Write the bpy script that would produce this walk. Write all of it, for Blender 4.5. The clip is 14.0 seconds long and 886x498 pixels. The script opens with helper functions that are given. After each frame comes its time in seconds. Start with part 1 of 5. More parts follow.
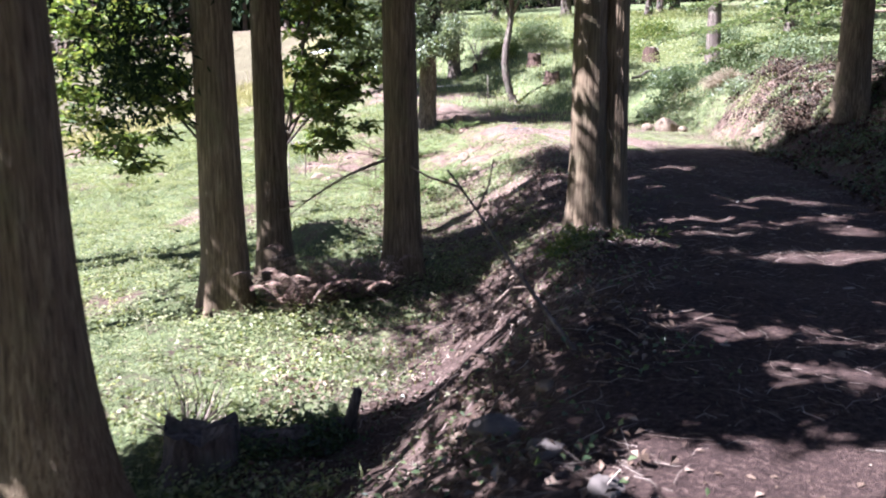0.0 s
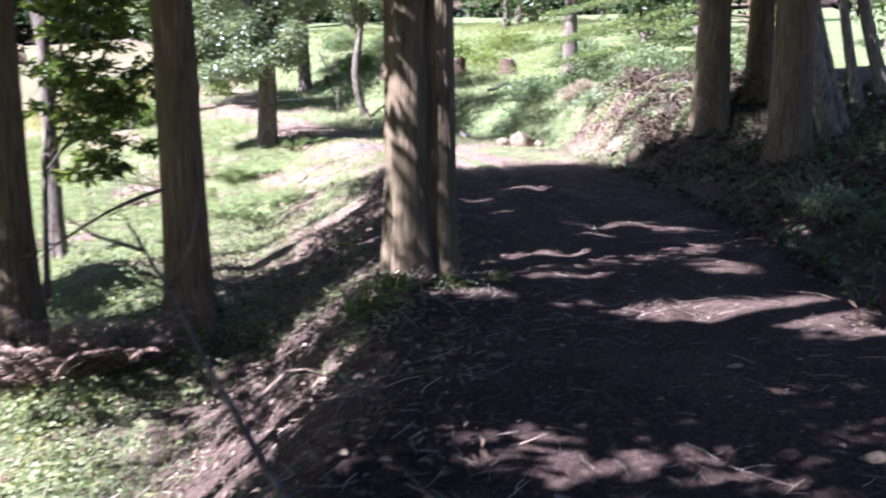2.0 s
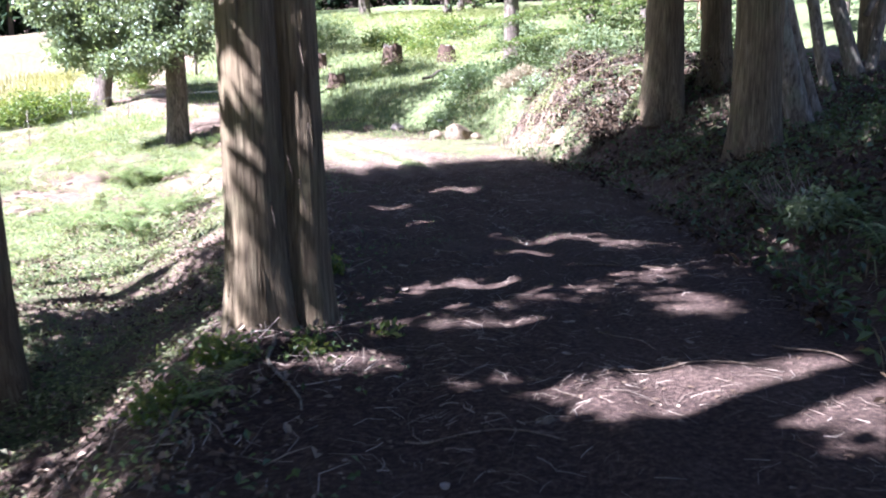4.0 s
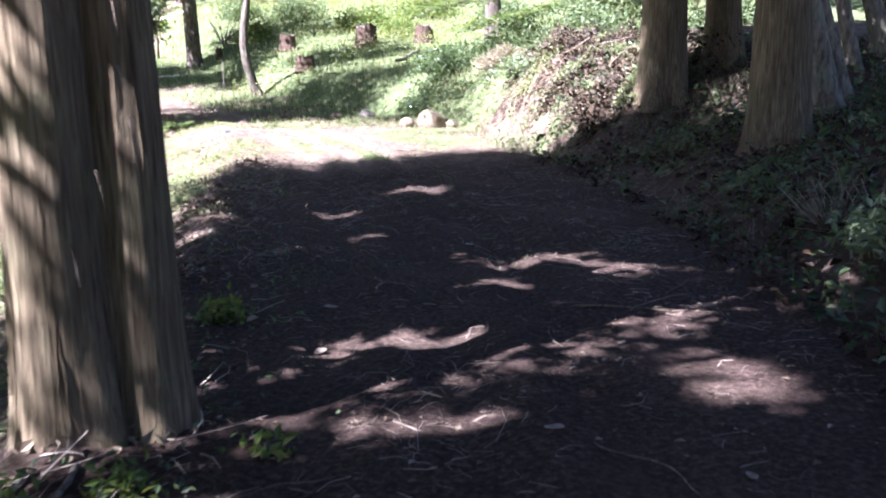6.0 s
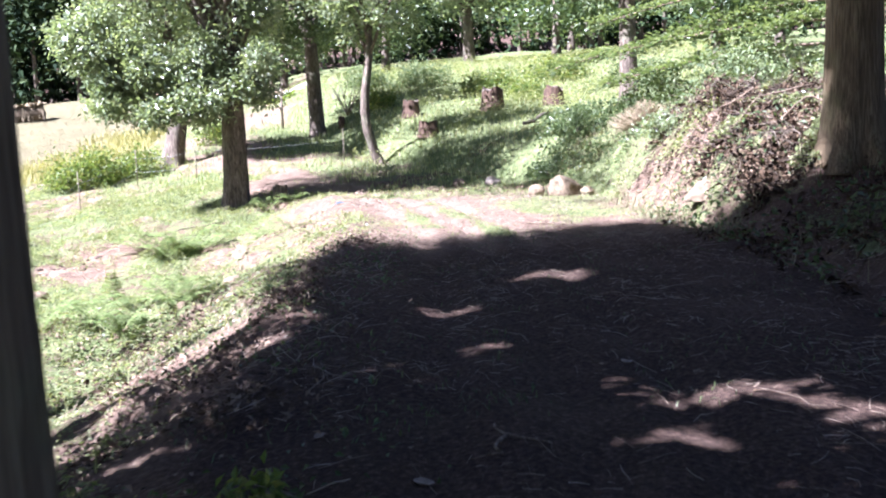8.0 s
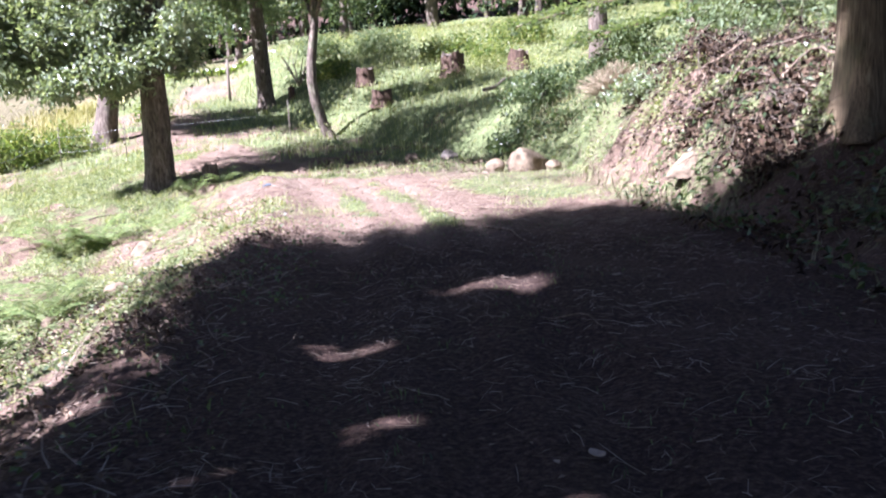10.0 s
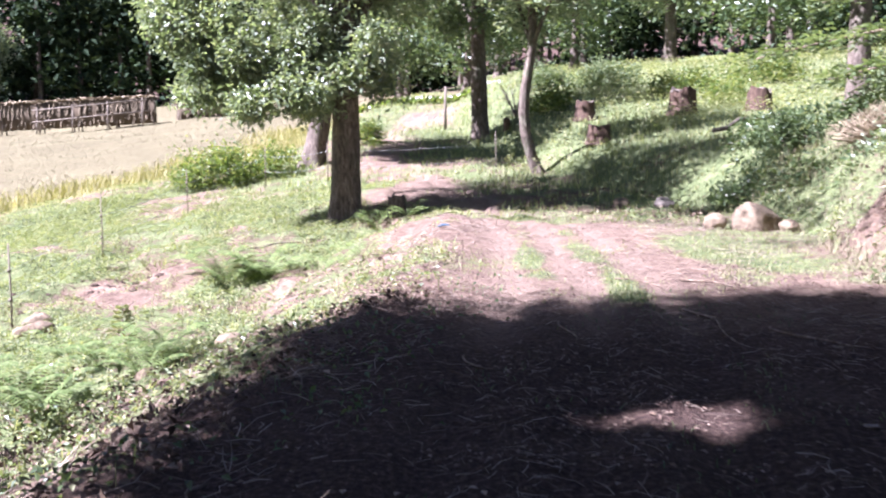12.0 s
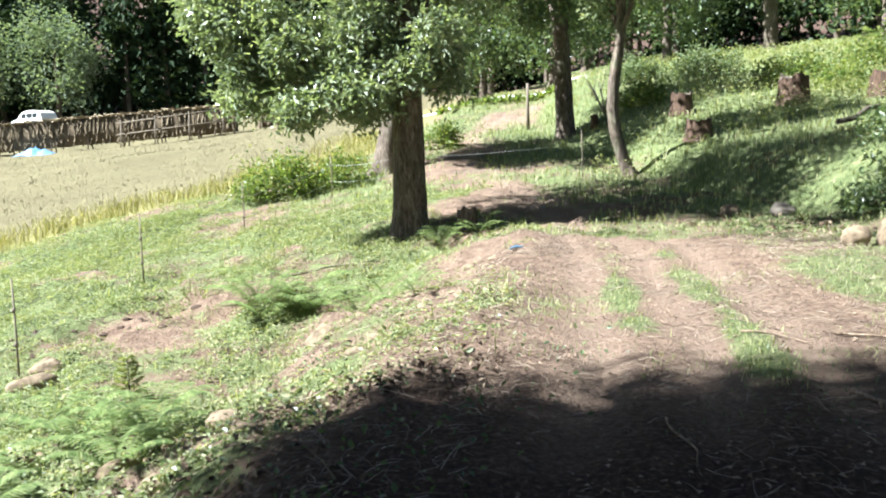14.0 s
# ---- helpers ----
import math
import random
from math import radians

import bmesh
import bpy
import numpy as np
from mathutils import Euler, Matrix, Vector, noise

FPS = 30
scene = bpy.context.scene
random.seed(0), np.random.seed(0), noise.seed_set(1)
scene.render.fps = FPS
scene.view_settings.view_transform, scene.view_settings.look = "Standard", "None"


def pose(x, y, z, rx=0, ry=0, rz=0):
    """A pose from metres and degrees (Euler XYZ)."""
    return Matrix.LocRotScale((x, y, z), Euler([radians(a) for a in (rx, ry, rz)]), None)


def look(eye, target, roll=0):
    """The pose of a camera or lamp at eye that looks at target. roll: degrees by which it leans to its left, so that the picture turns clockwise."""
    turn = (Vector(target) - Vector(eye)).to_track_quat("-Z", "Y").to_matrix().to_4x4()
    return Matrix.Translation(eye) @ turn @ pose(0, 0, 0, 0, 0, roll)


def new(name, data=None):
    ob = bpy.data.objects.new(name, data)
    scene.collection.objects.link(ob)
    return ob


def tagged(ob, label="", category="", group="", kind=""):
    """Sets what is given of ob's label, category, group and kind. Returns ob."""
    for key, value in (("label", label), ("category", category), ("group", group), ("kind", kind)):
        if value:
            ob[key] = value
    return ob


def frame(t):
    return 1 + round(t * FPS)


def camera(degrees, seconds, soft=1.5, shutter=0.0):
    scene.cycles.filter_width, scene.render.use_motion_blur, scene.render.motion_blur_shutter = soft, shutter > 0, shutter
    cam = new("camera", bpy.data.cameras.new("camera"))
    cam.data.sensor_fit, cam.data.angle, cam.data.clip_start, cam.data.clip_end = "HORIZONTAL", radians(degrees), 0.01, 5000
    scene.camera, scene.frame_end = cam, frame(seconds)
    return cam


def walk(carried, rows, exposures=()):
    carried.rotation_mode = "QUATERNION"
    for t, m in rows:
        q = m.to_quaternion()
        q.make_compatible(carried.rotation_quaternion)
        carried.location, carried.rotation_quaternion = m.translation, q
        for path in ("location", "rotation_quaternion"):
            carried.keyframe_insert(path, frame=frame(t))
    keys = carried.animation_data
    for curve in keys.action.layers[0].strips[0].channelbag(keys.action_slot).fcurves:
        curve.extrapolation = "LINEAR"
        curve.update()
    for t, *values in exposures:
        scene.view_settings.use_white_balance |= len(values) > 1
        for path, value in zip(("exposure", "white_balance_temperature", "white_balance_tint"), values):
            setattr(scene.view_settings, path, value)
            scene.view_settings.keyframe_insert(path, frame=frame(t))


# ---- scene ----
cam = camera(51.2, 14.0, soft=2.0, shutter=0.5)
METRES, EYE, TILT, LEAN, TURN = 16.0, 1.55, -10.0, 0.0, 0.0
ROWS = [
    (0.0, 0.0, 0.0, 0.0, 0.0, 0.0, -0.0),
    (0.5, 0.0127, 0.0332, 0.0052, -0.72, -0.38, -0.32),
    (1.0, 0.0228, 0.0692, 0.0104, -5.32, -1.36, 0.77),
    (1.5, 0.0382, 0.1036, 0.0148, -5.36, 0.01, 1.77),
    (2.0, 0.05, 0.1352, 0.0206, -7.84, 0.77, 1.63),
    (2.5, 0.0643, 0.1689, 0.0293, -10.87, 1.24, 3.42),
    (3.0, 0.0796, 0.1989, 0.0346, -8.63, 3.2, 3.44),
    (3.5, 0.0934, 0.2356, 0.0377, -10.09, 0.99, 2.75),
    (6.0, 0.1516, 0.4028, 0.0618, -11.51, -0.88, 3.31),
    (6.5, 0.1617, 0.437, 0.0653, -7.81, 2.89, 3.61),
    (7.0, 0.1649, 0.47, 0.0711, -3.38, 3.27, 4.09),
    (9.5, 0.2004, 0.6404, 0.0974, -4.39, 4.1, 2.42),
    (10.0, 0.2127, 0.6741, 0.1038, -5.04, 1.7, 4.64),
    (10.5, 0.2236, 0.7089, 0.1098, -2.78, 0.84, 2.96),
    (11.0, 0.2306, 0.7454, 0.1165, -0.59, 4.11, 0.51),
    (11.5, 0.2431, 0.7795, 0.1217, 4.07, 2.92, -0.04),
    (12.0, 0.2465, 0.8073, 0.1291, 8.42, 4.17, -0.96),
    (12.5, 0.2465, 0.8399, 0.1369, 9.92, 2.63, -0.99),
    (13.0, 0.2456, 0.8755, 0.1452, 12.81, 2.91, -0.2),
    (13.5, 0.2401, 0.911, 0.1527, 13.36, 4.46, -1.31),
    (14.0, 0.2398, 0.9431, 0.159, 14.13, 4.13, -0.26),
]
EXPOSURES = [(0.0, 2.74, 5300, 27), (1.5, 2.85, 5220, 26), (3.0, 3.18, 5150, 24), (6.5, 3.26, 5250, 23), (9.5, 2.78, 5350, 26), (12.0, 2.8, 5350, 31), (14.0, 2.55, 5700, 3)]
walk(cam, [(t, pose(0, 0, EYE, TILT, LEAN, TURN) @ pose(METRES * x, METRES * y, METRES * z, 90 + pitch, roll, yaw)) for t, x, y, z, yaw, pitch, roll in ROWS], EXPOSURES)

# ---- light ----
SUN_AZ, SUN_EL = (-0.9, -0.44), 49.0
world = bpy.data.worlds.new("world")
scene.world = world
world.use_nodes = True
wn = world.node_tree.nodes
sky = wn.new("ShaderNodeTexSky")
sky.sky_type, sky.sun_disc = "NISHITA", False
sky.sun_elevation, sky.sun_rotation = radians(SUN_EL), math.atan2(SUN_AZ[0], SUN_AZ[1])
wn["Background"].inputs[1].default_value = 0.02
world.node_tree.links.new(sky.outputs[0], wn["Background"].inputs[0])
sun = new("sun", bpy.data.lights.new("sun", "SUN"))
sun.data.energy, sun.data.angle, sun.data.color = 5.0, radians(0.55), (1.0, 0.96, 0.9)
_c = math.cos(radians(SUN_EL))
sun.matrix_world = look((-20, -20, 40), (-20 - SUN_AZ[0] * _c, -20 - SUN_AZ[1] * _c, 40 - math.sin(radians(SUN_EL))))

# ---- numbers and meshes ----
rng = np.random.default_rng(7)
TABLE = np.random.default_rng(11).random((256, 256))


def vnoise(x, y):
    """Smooth noise on the plane, 0 to 1."""
    xi, yi = np.floor(x).astype(int), np.floor(y).astype(int)
    fx, fy = x - xi, y - yi
    fx, fy = fx * fx * (3 - 2 * fx), fy * fy * (3 - 2 * fy)
    a, b = TABLE[xi & 255, yi & 255], TABLE[(xi + 1) & 255, yi & 255]
    c, d = TABLE[xi & 255, (yi + 1) & 255], TABLE[(xi + 1) & 255, (yi + 1) & 255]
    return (a * (1 - fx) + b * fx) * (1 - fy) + (c * (1 - fx) + d * fx) * fy


def fbm(x, y, size, octaves=3):
    total, amp, norm = 0.0, 1.0, 0.0
    for k in range(octaves):
        total = total + amp * (vnoise(x / size + 17.3 * k, y / size + 5.7 * k) - 0.5)
        norm += amp
        size, amp = size * 0.48, amp * 0.55
    return total / norm * 2


def step(a, b, x):
    s = np.clip((x - a) / (b - a), 0, 1)
    return s * s * (3 - 2 * s)


def mesh_data(name, verts, faces, mat, smooth=False):
    """A mesh from arrays: verts (n, 3), faces (m, 3 or 4) or a list of such arrays."""
    me = bpy.data.meshes.new(name)
    faces = [np.asarray(f, dtype=np.int64) for f in (faces if isinstance(faces, list) else [faces]) if len(f)]
    verts = np.asarray(verts, dtype=np.float32)
    loops = np.concatenate([f.ravel() for f in faces]).astype(np.int32)
    counts = np.concatenate([np.full(len(f), f.shape[1]) for f in faces])
    starts = np.concatenate([[0], np.cumsum(counts)[:-1]]).astype(np.int32)
    me.vertices.add(len(verts))
    me.vertices.foreach_set("co", verts.ravel())
    me.loops.add(len(loops))
    me.loops.foreach_set("vertex_index", loops)
    me.polygons.add(len(counts))
    me.polygons.foreach_set("loop_start", starts)
    me.polygons.foreach_set("use_smooth", np.full(len(counts), smooth))
    me.update(calc_edges=True)
    me.validate()
    if mat:
        me.materials.append(mat)
    return me


def part(name, geo, mat, parent=None, label="", smooth=False):
    """One mesh object, under its thing where one is given. geo: (verts, faces)."""
    ob = new(name, mesh_data(name, geo[0], geo[1], mat, smooth))
    ob.parent = parent
    return tagged(ob, label=label)


def thing(name, x, y, z, label, category, group="", kind=""):
    ob = new(name)
    ob.location = (x, y, z)
    return tagged(ob, label, category, group, kind)


def join(pieces):
    vs, quads, tris, n = [], [], [], 0
    for v, f in pieces:
        v = np.asarray(v, float)
        vs.append(v)
        for g in (f if isinstance(f, list) else [f]):
            g = np.asarray(g)
            if len(g):
                (quads if g.shape[1] == 4 else tris).append(g + n)
        n += len(v)
    out = []
    if quads:
        out.append(np.concatenate(quads))
    if tris:
        out.append(np.concatenate(tris))
    return np.concatenate(vs), out


def tube(points, radii, seg=10, ridges=0.0, ridge_count=14, caps=True):
    """A round limb along points, with its bark ridges as relief."""
    p = np.asarray(points, float)
    r = np.asarray(radii, float)
    n = len(p)
    d = np.gradient(p, axis=0)
    d /= np.linalg.norm(d, axis=1)[:, None] + 1e-9
    ref = np.where(np.abs(d[:, 2:3]) > 0.8, np.array([[1.0, 0, 0]]), np.array([[0, 0, 1.0]]))
    u = np.cross(d, ref)
    u /= np.linalg.norm(u, axis=1)[:, None] + 1e-9
    w = np.cross(d, u)
    a = np.linspace(0, 2 * np.pi, seg, endpoint=False)
    rad = np.repeat(r[:, None], seg, 1)
    if ridges:
        dist = np.concatenate([[0], np.cumsum(np.linalg.norm(np.diff(p, axis=0), axis=1))])
        A, D = np.meshgrid(a, dist)
        off = rng.random() * 90
        k = vnoise(A * ridge_count / 6.283 * 2 + off, D * 1.1 + off) + 0.6 * vnoise(A * ridge_count / 6.283 * 5 + off, D * 2.5 + 3)
        k += 1.2 * (vnoise(np.cos(A) * 1.6 + off, np.sin(A) * 1.6 + D * 0.35) - 0.5)
        rad = rad + ridges * (k - 0.8)
    v = p[:, None] + rad[..., None] * (np.cos(a)[None, :, None] * u[:, None] + np.sin(a)[None, :, None] * w[:, None])
    i, j = np.meshgrid(np.arange(n - 1), np.arange(seg), indexing="ij")
    k = (j + 1) % seg
    q = np.stack([i * seg + j, i * seg + k, (i + 1) * seg + k, (i + 1) * seg + j], -1).reshape(-1, 4)
    v = v.reshape(-1, 3)
    if not caps:
        return v, [q]
    v = np.concatenate([v, p[:1], p[-1:]])
    s = np.arange(seg)
    t0 = np.stack([(s + 1) % seg, s, np.full(seg, n * seg)], -1)
    t1 = np.stack([(n - 1) * seg + s, (n - 1) * seg + (s + 1) % seg, np.full(seg, n * seg + 1)], -1)
    return v, [q, np.concatenate([t0, t1])]


def bent(a, b, bow=0.0, n=8, sag=(0, 0, 1)):
    """Points from a to b, bowed by so many metres towards sag."""
    s = np.linspace(0, 1, n)[:, None]
    return np.asarray(a, float) * (1 - s) + np.asarray(b, float) * s + np.asarray(sag, float) * bow * 4 * s * (1 - s)


def unit(v):
    return v / (np.linalg.norm(v, axis=-1, keepdims=True) + 1e-9)


def leaf_cloud(at, size, flat=0.5, width=0.55, out=None, droop=0.3, fold=0.18):
    """Small folded leaves at the points; flat: how far they face up."""
    n = len(at)
    size = np.broadcast_to(size, (n,))[:, None]
    nor = unit(rng.normal(size=(n, 3)) * (1 - flat) + np.array([0, 0, 1.0]) * flat * 1.6)
    lead = rng.normal(size=(n, 3)) if out is None else out + 0.6 * rng.normal(size=(n, 3))
    lead = lead - np.array([0, 0, droop])
    lead = unit(lead - nor * np.sum(lead * nor, 1, keepdims=True))
    side = np.cross(nor, lead)
    mid = at + lead * size * 0.42
    l = mid + side * size * width * 0.5 + nor * size * fold
    r = mid - side * size * width * 0.5 + nor * size * fold
    v = np.stack([at, l, at + lead * size, r], 1).reshape(-1, 3)
    b = np.arange(n)[:, None] * 4
    f = np.concatenate([b + np.array([[0, 2, 1]]), b + np.array([[0, 3, 2]])], 1).reshape(-1, 3)
    return v, [f]


def blades(at, height, width, lean=0.45):
    """Upright grass blades, two bends each."""
    n = len(at)
    height = np.broadcast_to(height, (n,))[:, None]
    width = np.broadcast_to(width, (n,))[:, None]
    a = rng.random(n) * 6.283
    side = np.stack([np.cos(a), np.sin(a), 0 * a], 1)
    b = a + 1.57 + rng.normal(size=n) * 0.5
    fall = np.stack([np.cos(b), np.sin(b), 0 * b], 1) * rng.random((n, 1)) * lean * 2
    up = np.array([0, 0, 1.0])
    m = at + up * height * 0.6 + fall * height * 0.35
    t = at + up * height * (1 - 0.3 * np.linalg.norm(fall, axis=1, keepdims=True)) + fall * height
    v = np.stack([at - side * width, at + side * width, m + side * width * 0.7, m - side * width * 0.7, t], 1).reshape(-1, 3)
    k = np.arange(n)[:, None] * 5
    return v, [k + np.array([[0, 1, 2, 3]]), k + np.array([[3, 2, 4]])]


def sticks(a, b, r, bow=0.1):
    """Thin three-sided twigs from a to b, bent in the middle."""
    n = len(a)
    d = unit(b - a)
    up = np.broadcast_to(np.array([0, 0, 1.0]), d.shape)
    u = unit(np.cross(d, up) + 1e-4)
    w = np.cross(u, d)
    r = np.broadcast_to(r, (n,))[:, None]
    mid = (a + b) / 2 + (u * rng.normal(size=(n, 1)) + np.abs(w) * 0.3 * rng.random((n, 1))) * bow * np.linalg.norm(b - a, axis=1, keepdims=True)
    rings = []
    for c, s in ((a, 1.0), (mid, 0.85), (b, 0.5)):
        for k in range(3):
            t = 2.094 * k
            rings.append(c + r * s * (math.cos(t) * u + math.sin(t) * w))
    v = np.stack(rings, 1).reshape(-1, 3)
    q = []
    for i in range(2):
        for k in range(3):
            q.append([i * 3 + k, i * 3 + (k + 1) % 3, i * 3 + 3 + (k + 1) % 3, i * 3 + 3 + k])
    return v, [(np.arange(n)[:, None, None] * 9 + np.array(q)[None]).reshape(-1, 4)]


def lump(rx, ry, rz, rough=0.25, seg=14, rings=9, seed=0, sink=0.3):
    """A broken stone, flattened where it sits in the ground."""
    g = np.random.default_rng(seed)
    th = np.linspace(0, np.pi, rings)
    ph = np.linspace(0, 2 * np.pi, seg, endpoint=False)
    T, P = np.meshgrid(th, ph, indexing="ij")
    d = np.stack([np.sin(T) * np.cos(P), np.sin(T) * np.sin(P), np.cos(T)], -1)
    k = np.ones_like(T)
    for _ in range(9):
        n = unit(g.normal(size=3))
        k = np.minimum(k, (0.54 + 0.32 * g.random()) / np.maximum(0.2, d @ n))
    k = k * (1 + rough * 0.4 * (g.random(T.shape) - 0.5))
    k[0], k[-1] = k[0].mean(), k[-1].mean()
    v = d * k[..., None] * np.array([rx, ry, rz])
    v[..., 2] = np.maximum(v[..., 2], -rz * sink) + rz * sink - 0.02
    i, j = np.meshgrid(np.arange(rings - 1), np.arange(seg), indexing="ij")
    q = np.stack([i * seg + j, (i + 1) * seg + j, (i + 1) * seg + (j + 1) % seg, i * seg + (j + 1) % seg], -1).reshape(-1, 4)
    return v.reshape(-1, 3), [q]


def box(x0, y0, z0, x1, y1, z1):
    v = [(x, y, z) for z in (z0, z1) for y in (y0, y1) for x in (x0, x1)]
    return np.array(v, float), [np.array([[0, 2, 3, 1], [4, 5, 7, 6], [0, 1, 5, 4], [2, 6, 7, 3], [0, 4, 6, 2], [1, 3, 7, 5]])]


# ---- materials ----
def material(name, rough=0.9, metal=0.0, spec=0.3):
    m = bpy.data.materials.new(name)
    m.use_nodes = True
    n, l = m.node_tree.nodes, m.node_tree.links
    b = n["Principled BSDF"]
    b.inputs["Roughness"].default_value, b.inputs["Metallic"].default_value = rough, metal
    b.inputs["Specular IOR Level"].default_value = spec
    return m, n, l, b


def ramp(n, l, fac, stops):
    r = n.new("ShaderNodeValToRGB")
    e = r.color_ramp.elements
    while len(e) < len(stops):
        e.new(0.5)
    for k, (p, c) in zip(e, stops):
        k.position, k.color = p, (*c, 1)
    l.new(fac, r.inputs[0])
    return r.outputs[0]


def noise_node(n, l, vec, scale, detail=5.0, rough=0.6, distort=0.0):
    t = n.new("ShaderNodeTexNoise")
    t.inputs["Scale"].default_value, t.inputs["Detail"].default_value = scale, detail
    t.inputs["Roughness"].default_value, t.inputs["Distortion"].default_value = rough, distort
    if vec is not None:
        l.new(vec, t.inputs["Vector"])
    return t.outputs[0]


def mix(n, l, fac, a, b, how="MIX"):
    x = n.new("ShaderNodeMix")
    x.data_type, x.blend_type = "RGBA", how
    for sock, val in ((x.inputs[0], fac), (x.inputs[6], a), (x.inputs[7], b)):
        if isinstance(val, (int, float)):
            sock.default_value = val
        elif isinstance(val, tuple):
            sock.default_value = (*val, 1)
        else:
            l.new(val, sock)
    return x.outputs[2]


def math_node(n, l, op, a, b, clamp=False):
    x = n.new("ShaderNodeMath")
    x.operation, x.use_clamp = op, clamp
    for sock, val in ((x.inputs[0], a), (x.inputs[1], b)):
        if isinstance(val, (int, float)):
            sock.default_value = val
        else:
            l.new(val, sock)
    return x.outputs[0]


def bump(n, l, b, height, strength, dist):
    u = n.new("ShaderNodeBump")
    u.inputs["Strength"].default_value, u.inputs["Distance"].default_value = strength, dist
    l.new(height, u.inputs["Height"])
    l.new(u.outputs[0], b.inputs["Normal"])


def coords(n, l, scale=(1, 1, 1)):
    c = n.new("ShaderNodeTexCoord")
    m = n.new("ShaderNodeMapping")
    m.inputs["Scale"].default_value = scale
    l.new(c.outputs["Object"], m.inputs["Vector"])
    return m.outputs[0]


def bark_material(name, dark, mid, light, stretch=0.12, scale=26.0, moss=None, depth=0.012):
    m, n, l, b = material(name, 0.92, 0, 0.2)
    v = coords(n, l, (1, 1, stretch))
    fine = noise_node(n, l, v, scale, 6, 0.65, 0.4)
    wide = noise_node(n, l, coords(n, l, (1, 1, 0.35)), 3.0, 4)
    col = ramp(n, l, fine, [(0.25, dark), (0.5, mid), (0.75, light)])
    tone = ramp(n, l, wide, [(0.3, (0.62, 0.6, 0.6)), (0.7, (1.15, 1.1, 1.05))])
    col = mix(n, l, 1.0, col, tone, "MULTIPLY")
    if moss:
        patch = ramp(n, l, noise_node(n, l, coords(n, l), 2.2, 6), [(0.52, (0, 0, 0)), (0.66, (1, 1, 1))])
        col = mix(n, l, math_node(n, l, "MULTIPLY", patch, 0.55), col, moss)
    split = noise_node(n, l, coords(n, l, (1, 1, stretch * 0.8)), scale * 1.9, 4, 0.55, 0.6)
    crack = ramp(n, l, split, [(0.34, (0.5, 0.47, 0.45)), (0.5, (1, 1, 1))])
    l.new(mix(n, l, 1.0, col, crack, "MULTIPLY"), b.inputs["Base Color"])
    bump(n, l, b, math_node(n, l, "ADD", fine, math_node(n, l, "MULTIPLY", crack, 0.35)), 1.0, depth)
    return m


def leaf_material(name, a, b_, c, through_amount=0.4, rough=0.45, spec=0.5):
    m, n, l, b = material(name, rough, 0, spec)
    g = n.new("ShaderNodeNewGeometry")
    col = ramp(n, l, g.outputs["Random Per Island"], [(0.0, a), (0.55, b_), (1.0, c)])
    l.new(col, b.inputs["Base Color"])
    t = n.new("ShaderNodeBsdfTranslucent")
    l.new(mix(n, l, 1.0, col, (1.25, 1.3, 0.6), "MULTIPLY"), t.inputs[0])
    s = n.new("ShaderNodeMixShader")
    s.inputs[0].default_value = through_amount
    l.new(b.outputs[0], s.inputs[1])
    l.new(t.outputs[0], s.inputs[2])
    l.new(s.outputs[0], n["Material Output"].inputs[0])
    return m


def plain(name, col, rough=0.7, metal=0.0, var=0.25, scale=8.0, stretch=(1, 1, 1), relief=0.0, spec=0.3):
    m, n, l, b = material(name, rough, metal, spec)
    f = noise_node(n, l, coords(n, l, stretch), scale, 6)
    lo, hi = tuple(c * (1 - var) for c in col), tuple(min(1, c * (1 + var)) for c in col)
    l.new(ramp(n, l, f, [(0.3, lo), (0.7, hi)]), b.inputs["Base Color"])
    if relief:
        bump(n, l, b, f, 0.8, relief)
    return m


def random_material(name, cols, rough=0.9, spec=0.2):
    """Tone by island, for litter, chips and hay."""
    m, n, l, b = material(name, rough, 0, spec)
    g = n.new("ShaderNodeNewGeometry")
    stops = [(k / (len(cols) - 1), c) for k, c in enumerate(cols)]
    l.new(ramp(n, l, g.outputs["Random Per Island"], stops), b.inputs["Base Color"])
    return m


